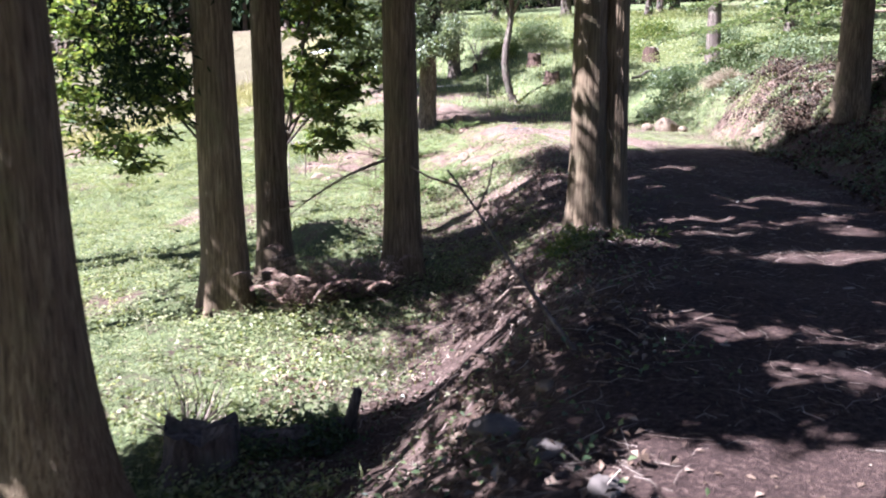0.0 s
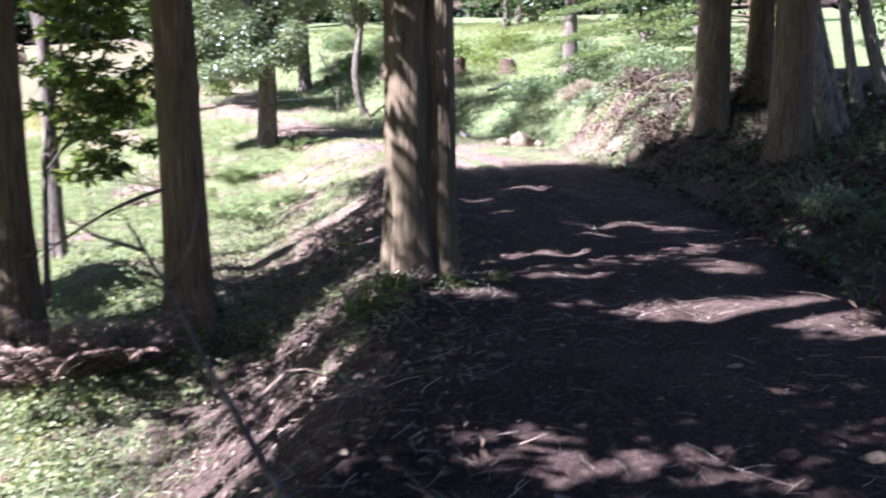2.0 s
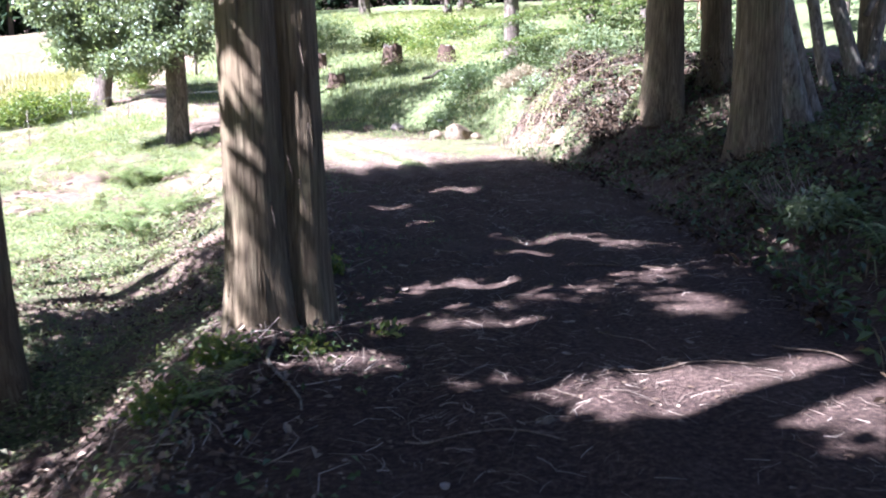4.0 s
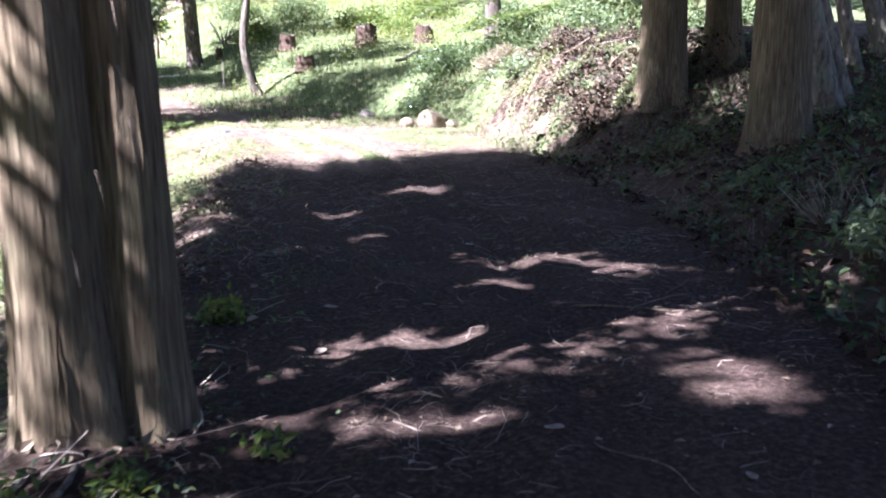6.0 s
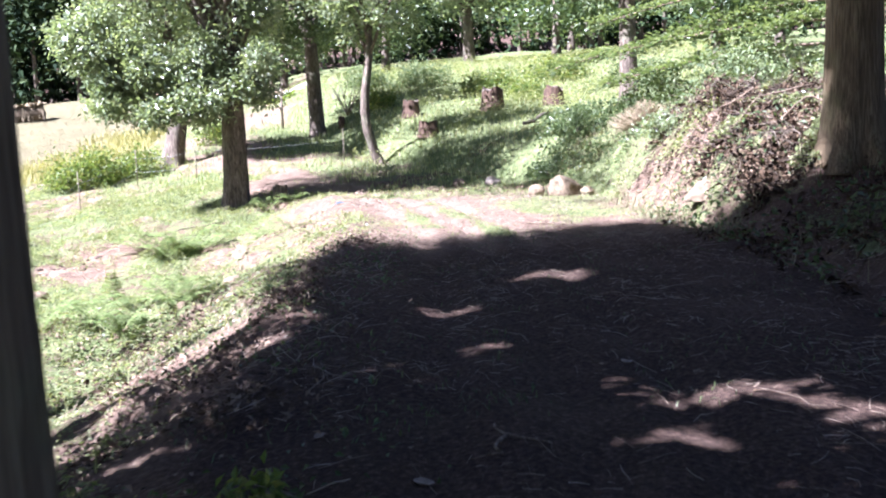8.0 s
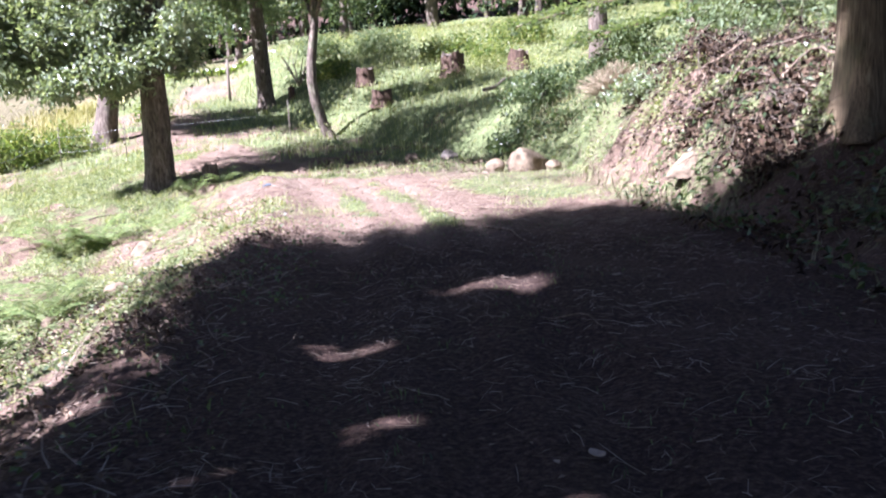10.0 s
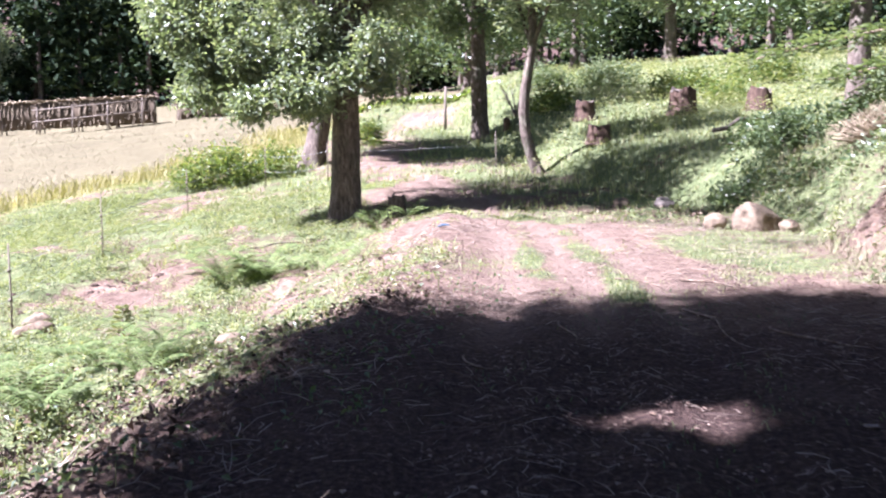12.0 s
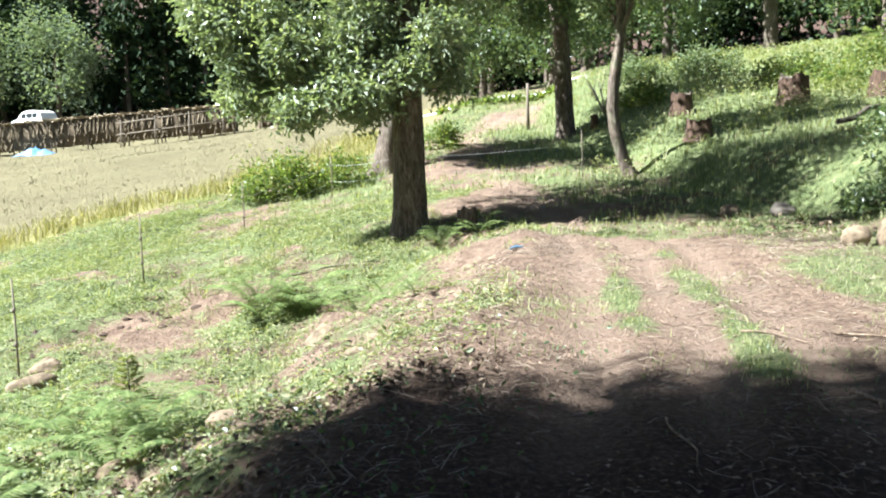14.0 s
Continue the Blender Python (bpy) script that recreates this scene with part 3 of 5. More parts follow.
def cedar(x, y, r, tall, lean=(0.0, 0.0), crown_from=5.0, crown_r=2.2, leaves=2600, label="", twin=None, sink=0.15, flare=0.42, flare_h=0.9):
    """A conifer: straight ridged trunk, and a narrow crown high above."""
    z = gz(x, y) - sink
    t = thing("cedar_tree", x, y, z, label or "tall cedar with fibrous grey-brown bark beside the track", "tree", "cedars along the track")
    stems = [((0, 0), r, lean)] + ([twin] if twin else [])
    for (dx, dy), rr, ln in stems:
        hs = np.array([0, 0.5, 1.2, 2.5, 5, tall * 0.6, tall])
        pts = np.stack([dx + ln[0] * hs, dy + ln[1] * hs, hs], 1)
        part("trunk", stem_geo(pts, rr * np.interp(hs, [0, tall], [1.0, 0.15]), 72, rr * 0.06, flare, flare_h, 18), M_CEDAR, t, "", True)
    n = int(leaves * 5.2)
    hh = crown_from + (tall - crown_from) * rng.random(n // 14) ** 0.9
    rad = crown_r * np.clip(1.15 - (hh - crown_from) / (tall - crown_from), 0.1, 1) ** 0.8
    a = rng.random(len(hh)) * 6.283
    q = np.sqrt(rng.random(len(hh)))
    tips = np.stack([lean[0] * hh + rad * q * np.cos(a), lean[1] * hh + rad * q * np.sin(a), hh - 0.25 * rad * q], 1)
    at = np.repeat(tips, 14, 0) + rng.normal(size=(len(tips) * 14, 3)) * np.array([0.3, 0.3, 0.2])
    base = np.array([x, y, z])
    # extra leaves stay only where they add shade to the track
    at = at[(np.arange(len(at)) < leaves * 2.6) | over_track(at + base)]
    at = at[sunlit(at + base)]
    part("crown", leaf_cloud(at, 0.17 + 0.15 * rng.random(len(at)), 0.35, 0.4, None, 0.6), M_NEEDLE, t, "dark green needle foliage")
    for tip in tips[:12]:
        part("branch", tube(bent([lean[0] * (tip[2] + 0.4), lean[1] * (tip[2] + 0.4), tip[2] + 0.4], tip, 0.1, 5), np.linspace(0.04, 0.008, 5), 5), M_DEADWOOD, t, "", True)
    return t


twin = cedar(1.64, 10.45, 0.205, 19, (-0.006, 0.0), 5.4, 2.5, 6000, "twin-stemmed cedar with sunlit fibrous bark on the track's edge", ((0.285, 0.08), 0.17, (-0.004, 0.0)), 0.3)
for sx, sz, sl in ((0.31, 1.75, 0.12), (0.34, 1.55, 0.3), (0.27, 1.2, 0.22), (0.2, 1.35, 0.16), (0.08, 1.1, 0.2), (-0.05, 1.5, 0.18), (0.3, 2.1, 0.25)):
    p = bent([sx, -0.165, sz], [sx + 0.03, -0.2, sz - sl], 0.015, 6)
    part("bark_strip", tube(p, np.linspace(0.006, 0.002, 6), 5), M_DEADWOOD, twin, "peeling strip of bark", True)


def bark_fibres(tree, centre, r, lean, tall, flare, flare_h, count, top, seed):
    """Stringy strips of bark that stand proud of a cedar's trunk, up to a height."""
    g = np.random.default_rng(seed)
    ribs = []
    for _ in range(count):
        a0, z0 = g.random() * 6.283, 0.15 + g.random() * (top - 0.3)
        z = z0 + np.linspace(0, g.uniform(0.25, 0.9), 7)
        rad = r * np.interp(z, [0, tall], [1, 0.15]) * (1 + flare * np.exp(-z / flare_h * 2.2)) + g.uniform(-0.007, 0.002)
        a = a0 + 0.05 * np.cumsum(g.normal(size=7)) * 0.5
        lift = np.zeros(7)
        if g.random() < 0.05:
            lift[0] = g.uniform(0.006, 0.02)
        p = np.stack([centre[0] + lean[0] * z + (rad + lift) * np.cos(a), centre[1] + lean[1] * z + (rad + lift) * np.sin(a), z], 1)
        ribs.append(tube(p, g.uniform(0.003, 0.008) * np.array([0.3, 0.8, 1, 1, 0.9, 0.7, 0.2]), 5))
    tagged(part("bark_relief", join(ribs), M_CEDAR, tree, "stringy strips of bark", True), kind="stuff")


bark_fibres(twin, (0, 0), 0.205, (-0.006, 0.0), 19, 0.42, 0.9, 130, 4.2, 61)
bark_fibres(twin, (0.285, 0.08), 0.17, (-0.004, 0.0), 19, 0.42, 0.9, 130, 4.2, 62)
leaning = cedar(-0.52, 12.0, 0.245, 18, (-0.012, 0.0), 4.6, 2.5, 4000)
cedar(-2.18, 11.85, 0.225, 17, (-0.012, 0.005), 5.0, 2.5, 4000)
drooping = cedar(-2.6, 10.85, 0.27, 18, (-0.014, 0.0), 5.0, 2.7, 4000)
cedar(-2.36, 5.05, 0.34, 18, (-0.015, 0.0), 4.7, 2.3, 4400, "thick dark cedar trunk with vertically ridged bark", flare=0.95, flare_h=1.5)
cedar(8.6, 19.75, 0.35, 17, (0.006, 0.0), 3.3, 2.6, 4200, "dark cedar with a flared base on the upper bank", None, 0.3)
cedar(9.75, 20.1, 0.27, 16, (0.004, 0.0), 3.6, 2.3, 3600)
cedar(8.2, 15.9, 0.34, 16, (0.004, 0.0), 3.6, 2.5, 4000, "", None, 0.3)
cedar(13.2, 20.6, 0.22, 14, (-0.02, 0.0), 4.0, 2.0)
# cedars out of view, added so that their crowns shade track and slope
for cx, cy, low, tall, wide, leaves in ((-2.7, 0.9, 4.2, 18, 2.3, 5200), (-1.7, -1.7, 4.2, 18, 2.6, 3600), (-3.6, -4.8, 4.6, 18, 2.6, 3000), (0.3, -4.6, 4.6, 18, 2.6, 3000), (5.4, -1.6, 4.6, 18, 2.5, 3000), (-7.7, 13.3, 14.5, 22, 2.1, 4600), (-6.1, 13.0, 11.8, 26, 2.3, 6400), (-5.6, 9.4, 5.3, 9, 1.9, 2000), (-4.7, 5.1, 8.0, 17, 2.3, 4200), (-4.3, 4.5, 2.5, 5.6, 1.3, 1600)):
    cedar(cx, cy, 0.26, tall, (0.0, 0.0), low, wide, leaves, "unseen cedar added to shade the track and its slope")

# a low drooping spray of needles, and a bare dead branch
at = np.array([-0.85, -0.25, 3.1]) + rng.normal(size=(1100, 3)) * np.array([0.3, 0.3, 0.42])
part("low_spray", leaf_cloud(at, 0.13, 0.1, 0.3, None, 1.4), M_NEEDLE, drooping, "dark drooping needle spray")
part("branch", tube(bent([0, 0, 3.7], [-0.85, -0.25, 3.2], 0.1, 6), np.linspace(0.035, 0.01, 6), 6), M_DEADWOOD, drooping, "", True)
bare = tube(bent([0, -0.1, 1.75], [-1.45, -0.35, 1.0], 0.12, 9), np.linspace(0.028, 0.006, 9), 6)
part("dead_branch", bare, M_DEADWOOD, leaning, "bare dead side branch", True)
a0 = np.array([0, -0.1, 1.75]) + np.array([-1.45, -0.25, -0.75]) * rng.random((60, 1)) + np.array([0, 0, 0.08])
part("twig_tangle", sticks(a0, a0 + rng.normal(size=(60, 3)) * np.array([0.3, 0.15, 0.18]), 0.005, 0.12), M_DEADWOOD, leaning)["kind"] = "stuff"


def limb_tree(x, y, r, fork, tall, spread_r, leaves, leaf_size, mat, lean=(0.0, 0.0), low=1.6, label="", bark=None, name="broadleaf_tree", ridges=0.05, clumps=60, bend=0.0, sink=0.12, flat=0.45, squash=0.8, skew=(0, 0), fringe=(), share=0.22, clump=0.26, tuft=0.28):
    """A broadleaved tree: tapered trunk, forking limbs and a ragged crown of clumped leaves."""
    z = gz(x, y) - sink
    bark = bark or M_BARK
    t = thing(name, x, y, z, label, "tree", "trees round the meadow")
    hs = np.linspace(0, fork, 9)
    wob = bend * np.sin(hs / fork * 5.0)
    pts = np.stack([lean[0] * hs + wob, lean[1] * hs, hs], 1)
    part("trunk", stem_geo(pts, r * np.interp(hs, [0, fork], [1, 0.72]), 32, r * ridges * 1.6, 0.35, 0.5, 12), bark, t, "", True)
    top = pts[-1]
    ends = []
    k = max(5, clumps // 9)
    for i in range(k):
        a = 6.283 * (i + 0.6 * rng.random()) / k
        up = rng.uniform(0.15, 0.95)
        q = spread_r * math.sqrt(1 - up * up * 0.8) * rng.uniform(0.65, 0.95)
        end = np.array([skew[0] + q * math.cos(a) + top[0], skew[1] + q * math.sin(a) + top[1], low + spread_r * 0.35 + (tall - low - spread_r * 0.35) * up])
        start = pts[-1 - (i % 3)]
        p = bent(start, end, 0.12 * q, 8)
        limb = part("limb", tube(p, np.linspace(r * 0.4, 0.02, 8), 7), bark, t, "", True)
        ends += [p[-1], p[5], p[6]]
        for _ in range(2):
            e2 = p[4] + unit(rng.normal(size=3)) * spread_r * 0.35
            part("bough", tube(bent(p[4], e2, 0.05, 5), np.linspace(r * 0.16, 0.012, 5), 5), bark, limb, "", True)
            ends.append(e2)
    mid = np.array([top[0] + skew[0], top[1] + skew[1], (low + tall) / 2])
    c = np.array(ends)
    more = unit(rng.normal(size=(clumps, 3))) * np.array([spread_r, spread_r, (tall - low) / 2]) * rng.uniform(0.55, 1.0, (clumps, 1)) + mid
    c = np.concatenate([c, more] + ([np.array(fringe, float)] if len(fringe) else []))
    c = c[c[:, 2] > low * 0.6]
    which = rng.integers(0, len(c), leaves)
    if len(fringe):
        which[: int(leaves * share)] = len(c) - 1 - rng.integers(0, len(fringe), int(leaves * share))
    size = rng.uniform(0.25, 0.6, len(c)) * spread_r * tuft
    if len(fringe):
        size[-len(fringe):] = clump
    at = c[which] + rng.normal(size=(leaves, 3)) * size[which][:, None] * np.array([1, 1, squash])
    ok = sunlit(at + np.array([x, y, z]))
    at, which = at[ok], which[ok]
    part("crown", leaf_cloud(at, leaf_size * rng.uniform(0.7, 1.3, len(at)), flat, 0.42, at - c[which], 0.5), mat, t, "ragged crown of many small leaves")
    return t


FRX = np.random.default_rng(21).uniform(-3.3, 0.9, 72)
FRZ = np.interp(FRX, [-3.3, -2.5, -1.6, -1.1, -0.6, 0.1, 0.9], [3.1, 2.5, 1.75, 1.7, 2.3, 2.6, 2.7]) + 1.9 * np.random.default_rng(22).random(72) ** 1.3
FR = list(zip(FRX, np.random.default_rng(23).uniform(-1.2, 0.6, 72), FRZ))
main_tree = limb_tree(-0.52, 30.3, 0.3, 4.2, 11.3, 3.5, 76000, 0.125, M_LEAF, (0.02, 0), 3.7, "spreading broadleaf tree with dark furrowed trunk by the track", clumps=190, skew=(-0.8, 0.9), flat=0.3, fringe=FR, share=0.38, clump=0.2, tuft=0.22)
# a high limb out of view, added to shade the slope behind the boulders
reach = part("limb", tube(bent((0.1, 0, 4.0), (0.9, -4.2, 8.4), 0.5, 12), np.linspace(0.13, 0.03, 12), 8), M_BARK, main_tree, "", True)
for side in (-1.1, -0.5, 0.4, 1.0):
    part("bough", tube(bent((0.7, -3.2, 7.6), (0.9 + 1.3 * side, -4.2 + 0.7 * side, 8.7), 0.15, 6), np.linspace(0.05, 0.012, 6), 6), M_BARK, reach, "", True)
hub = np.array([0.9, -4.0, 8.6]) + rng.normal(size=(34, 3)) * np.array([1.2, 1.3, 0.45])
at = np.repeat(hub, 130, 0) + rng.normal(size=(34 * 130, 3)) * 0.26
part("shading_foliage", leaf_cloud(at, rng.uniform(0.1, 0.17, len(at)), 0.3, 0.42, None, 0.5), M_LEAF, main_tree, "leaves of an added unseen limb that shade the slope")
limb_tree(-4.05, 40.0, 0.36, 3.0, 8.5, 3.3, 18000, 0.2, M_LEAF, (0.22, 0), 2.9, "leaning broadleaf tree behind the meadow bush")
limb_tree(0.54, 44.6, 0.3, 4.5, 9, 3.4, 17000, 0.18, M_LEAFDARK, (-0.02, 0), 3.0, "straight dark-trunked broadleaf tree beside the lane")
limb_tree(2.85, 37.4, 0.15, 4.4, 8.0, 2.3, 9000, 0.16, M_LEAF, (-0.1, 0), 3.7, "slender crooked tree with grey bark on the slope", M_BARK, bend=-0.24)
limb_tree(9.3, 72, 0.42, 4, 11, 5.5, 9000, 0.36, M_LEAF, (0, 0), 3.0, "round-headed tree on the hillside")
limb_tree(18, 74, 0.4, 4, 11, 5.5, 8000, 0.36, M_LEAFDARK, (0, 0), 2.2, "dark round-headed tree on the hillside")
limb_tree(10.85, 38.0, 0.3, 4.5, 10, 3.4, 9000, 0.2, M_SPRAY, (0, 0), 3.3, "conifer with light green sprays above the bank")
limb_tree(-3.3, 17.6, 0.13, 4.0, 7.5, 1.6, 1600, 0.16, M_LEAFLIGHT, (0, 0), 4.8, "thin-stemmed tree with a sparse crown in the meadow", clumps=24)
limb_tree(-2.38, 13.5, 0.04, 1.9, 4.2, 0.75, 3600, 0.14, M_LEAFLIGHT, (0.05, 0), 1.2, "young maple with layered light green leaves", clumps=40, flat=0.6, squash=0.4, sink=0.05, skew=(0.75, -0.1))
limb_tree(-3.05, 13.1, 0.05, 1.9, 4.0, 1.0, 5200, 0.14, M_LEAFLIGHT, (-0.05, 0), 1.1, "young maple with layered light green leaves", clumps=46, flat=0.6, squash=0.4, sink=0.05, skew=(-1.45, -0.1))


def multi_stem():
    """Several pale stems that lean over the track from one root."""
    x, y = 9.75, 16.9
    z = gz(x, y) - 0.2
    t = thing("leaning_tree", x, y, z, "pale multi-stemmed tree leaning over the upper bank", "tree", "trees round the meadow")
    for (dx, dy), (tx, ty, tz), r in (((-0.15, 0), (-1.25, -0.2, 4.6), 0.17), ((0.15, 0.1), (-1.1, 0.3, 5.2), 0.12), ((2.1, 2.0), (1.2, 2.2, 4.6), 0.14), ((2.4, 2.2), (3.2, 2.0, 4.4), 0.1), ((1.3, 1.6), (0.7, 1.8, 4.8), 0.11)):
        p = bent((dx, dy, gz(x + dx, y + dy) - 0.25 - z), (tx, ty, tz), -0.15, 12, (1, 0, 0))
        part("stem", stem_geo(p, np.linspace(r, r * 0.6, 12), 24, r * 0.1, 0.35, 0.5), M_PALEBARK, t, "", True)
    part("branch", tube(bent((2.2, 2.1, 1.9), (2.75, 2.1, 2.6), 0.1, 6), np.linspace(0.06, 0.02, 6), 7), M_PALEBARK, t, "", True)
    c = np.array([0.2, 0.6, 6.2]) + rng.normal(size=(60, 3)) * np.array([1.6, 1.5, 0.9])
    at = np.repeat(c, 60, 0) + rng.normal(size=(3600, 3)) * 0.35
    part("crown", leaf_cloud(at, 0.2, 0.4, 0.5), M_LEAFDARK, t, "dark leafy crown overhead")


multi_stem()


def fir_sprays():
    """A fir whose flat sprays reach out over the bank."""
    x, y = 14.5, 30.0
    z = gz(x, y) - 0.1
    t = thing("fir_tree", x, y, z, "fir with flat light green sprays reaching over the bank", "tree", "trees round the meadow")
    part("trunk", stem_geo([(0, 0, 0), (0, 0, 4), (0, 0, 11)], [0.28, 0.2, 0.05], 28, 0.02), M_CEDAR, t, "", True)
    for (ex, ey, ez), h in (((-7.6, 0.1, 1.0), 1.9), ((-6.6, -1.0, 0.55), 1.3), ((-5.2, 0.8, 1.5), 2.4), ((-4.6, -1.4, 0.2), 1.0), ((-6.2, 1.2, 2.1), 2.9), ((-3.4, -1.8, 1.4), 2.0), ((3, 2, 2), 2.5), ((1, -3.5, 2.5), 3), ((2, 3, 4), 5), ((-3, 1, 4.4), 5)):
        p = bent((0, 0, h), (ex, ey, ez), 0.25, 14)
        limb = part("branch", tube(p, np.linspace(0.05, 0.012, 14), 6), M_DEADWOOD, t, "", True)
        n = 900
        s = rng.uniform(0.28, 1.0, n)
        base = np.stack([np.interp(s, np.linspace(0, 1, 14), p[:, k]) for k in range(3)], 1)
        side = rng.normal(size=(n, 1)) * 0.55 * np.array([[0.25, 1.0, 0.0]])
        at = base + side + np.stack([-np.abs(side[:, 1]) * 0.5, 0 * s, -0.12 * np.abs(side[:, 1]) + rng.normal(size=n) * 0.05], 1)
        part("spray", leaf_cloud(at, 0.2, 0.75, 0.3, np.sign(side) * np.array([[0.3, 1, 0]]) + np.array([[-0.6, 0, 0]]), 0.15), M_SPRAY, limb)


fir_sprays()


# ---- stones, stumps, fallen wood ----
def stone(x, y, rx, ry, rz, seed, mat=None, label="pale broken field stone lying on the ground", turn=0.0):
    ob = part("stone", lump(rx, ry, rz, 0.3, 30, 20, seed), mat or M_STONE, None, label, True)
    ob.location, ob.rotation_euler = (x, y, gz(x, y)), (0, 0, turn)
    return tagged(ob, category="stone", group="loose stones")


stone(6.42, 26.6, 0.36, 0.3, 0.36, 3, None, "large pale boulder on the grass at the bank's foot")
stone(5.83, 26.6, 0.19, 0.17, 0.19, 5, None, "small pale boulder beside a larger one")
stone(6.78, 26.35, 0.17, 0.15, 0.15, 8, None, "small tawny boulder beside a larger one", 0.7)
stone(7.2, 21.2, 0.26, 0.22, 0.24, 11, None, "pale stone set in the foot of the bank")
stone(5.5, 30.6, 0.22, 0.2, 0.2, 14, M_DARKSTONE, "grey-brown stone on the shaded slope")
stone(4.7, 31.0, 0.2, 0.18, 0.18, 16, M_STONE, "pale stone on the shaded slope")
for k, (sx, sy, sr) in enumerate(((0.28, 4.29, 0.13), (0.42, 3.75, 0.1), (0.62, 3.3, 0.08), (1.85, 7.4, 0.05), (2.9, 8.3, 0.05), (0.1, 5.0, 0.07), (0.55, 4.75, 0.06), (3.1, 5.6, 0.06), (2.3, 5.2, 0.05), (0.55, 23.5, 0.2), (0.75, 21.1, 0.14), (1.3, 20.3, 0.1), (0.2, 20.6, 0.14), (1.05, 24.8, 0.1), (1.4, 26.2, 0.08), (-2.75, 23.5, 0.22), (-3.05, 24.0, 0.16), (-3.35, 24.5, 0.2), (4.9, 20.3, 0.06))):
    stone(sx, sy, sr * 1.3, sr, sr * 0.7, 30 + k, M_STONE if k > 2 else M_DARKSTONE, "small field stone half sunk in the soil", 0.9 * k)


for k in range(60):
    sy = 19.4 + 7.0 * ((k * 0.618) % 1.0)
    sx = float(left_edge(sy)) - 0.25 - 1.5 * ((k * 0.377) % 1.0) ** 1.3
    sr = 0.03 + 0.05 * ((k * 0.73) % 1.0) ** 2
    stone(sx, sy, sr * 1.3, sr, sr * 0.8, 200 + k % 9, M_STONE, "small pale stone on the track's sunlit slope", 0.7 * k)

M_CLOD = plain("turned_soil", (0.075, 0.052, 0.04), 0.95, 0, 0.4, 14, relief=0.03, spec=0.1)
for k in range(60):
    a, q = 2.4 * k, 0.25 + 0.034 * k
    sx, sy = -3.6 + 0.5 * q * math.cos(a) + 0.2 * q * math.sin(a), 26.6 + 0.75 * q * math.sin(a)
    sr = 0.025 + 0.04 * ((k * 7) % 5) / 4
    ob = part("soil_clod", lump(sr * 1.4, sr, sr * 0.8, 0.5, 12, 8, 90 + k), M_CLOD, None, "dark clod of turned soil in a bare patch")
    ob.location, ob.rotation_euler = (sx, sy, gz(sx, sy)), (0, 0, a)
    tagged(ob, category="soil clod", group="soil clods")


def stump(x, y, r, h, label, jag=0.15, mat=None):
    z = gz(x, y)
    t = thing("tree_stump", x, y, z - 0.06, label, "stump", "old stumps")
    seg = 26
    geo = tube([(0, 0, 0), (0, 0, h * 0.25), (0, 0, h * 0.6), (0, 0, h)], [r * 1.35, r * 1.1, r, r * 0.95], seg, r * 0.12, 10, caps=False)
    v = geo[0]
    rim = np.arange(3 * seg, 4 * seg)
    ring = np.arange(seg) * 6.283 / seg
    v[rim, 2] += 0.28 * jag * h * (np.sin(ring * 2 + x) + 0.7 * np.sin(ring * 5 + y) + 0.5 * rng.normal(size=seg))
    part("stump_body", (v, geo[1]), mat or M_BARK, t, "", True)
    top = np.concatenate([v[rim], [[0, 0, h * 0.92]]])
    top[:, :2] *= 0.985
    k = np.arange(seg)
    part("cut_face", (top, np.stack([k, (k + 1) % seg, np.full(seg, seg)], 1)), M_CUT if jag < 0.3 else M_BARK, t, "weathered broken face")
    return t


stump(4.05, 41.9, 0.3, 0.6, "weathered tree stump on the shaded hillside", 0.2, M_ROT)
stump(6.86, 41.0, 0.36, 0.75, "reddish old tree stump on the grassy hillside", 0.3, M_ROT)
stump(8.9, 40.5, 0.34, 0.6, "old tree stump overgrown with grass", 0.3, M_ROT)
stump(1.5, 44.0, 0.12, 0.45, "thin cut stump beside the tree", 0.2, M_ROT)
stump(0.5, 30.2, 0.17, 0.42, "small dark rotten stump near the broadleaf tree", 0.25)
stump(4.4, 37.9, 0.3, 0.5, "dark low stump in the shade", 0.2, M_ROT)
stump(-1.72, 6.25, 0.27, 0.36, "dark rotten stump with a jagged rim", 0.4)


def lying(name, pts, r0, r1, label, category, mat=None, seg=10, ridges=0.1, group="fallen wood"):
    ob = part(name, tube(pts, np.linspace(r0, r1, len(pts)), seg, r0 * ridges, 8), mat or M_DEADWOOD, None, label, True)
    return tagged(ob, category=category, group=group)


def along(a, b, lift, n=9, wob=0.05):
    s = np.linspace(0, 1, n)
    x = a[0] + (b[0] - a[0]) * s + wob * np.sin(s * 7 + a[0])
    y = a[1] + (b[1] - a[1]) * s + wob * np.cos(s * 6 + a[1])
    return np.stack([x, y, height(x, y) + lift], 1)


lying("fallen_log", along((-1.6, 6.3), (-0.75, 6.65), 0.08), 0.13, 0.1, "mossy rotten log half sunk in weeds", "log", M_BARK, 14)
lying("broken_snag", [(-0.72, 6.7, -1.15), (-0.7, 6.69, -0.95), (-0.665, 6.68, -0.8), (-0.64, 6.68, -0.7)], 0.065, 0.035, "broken snag standing at a rotten log's end", "snag", M_BARK, 14, 0.3)
lying("dead_sapling", [(0.86, 5.02, -0.08), (0.62, 5.3, 0.22), (0.4, 5.62, 0.5), (0.22, 5.9, 0.76), (0.03, 6.15, 1.0)], 0.017, 0.007, "dead sapling leaning over the track's edge", "dead branch", M_BARK)
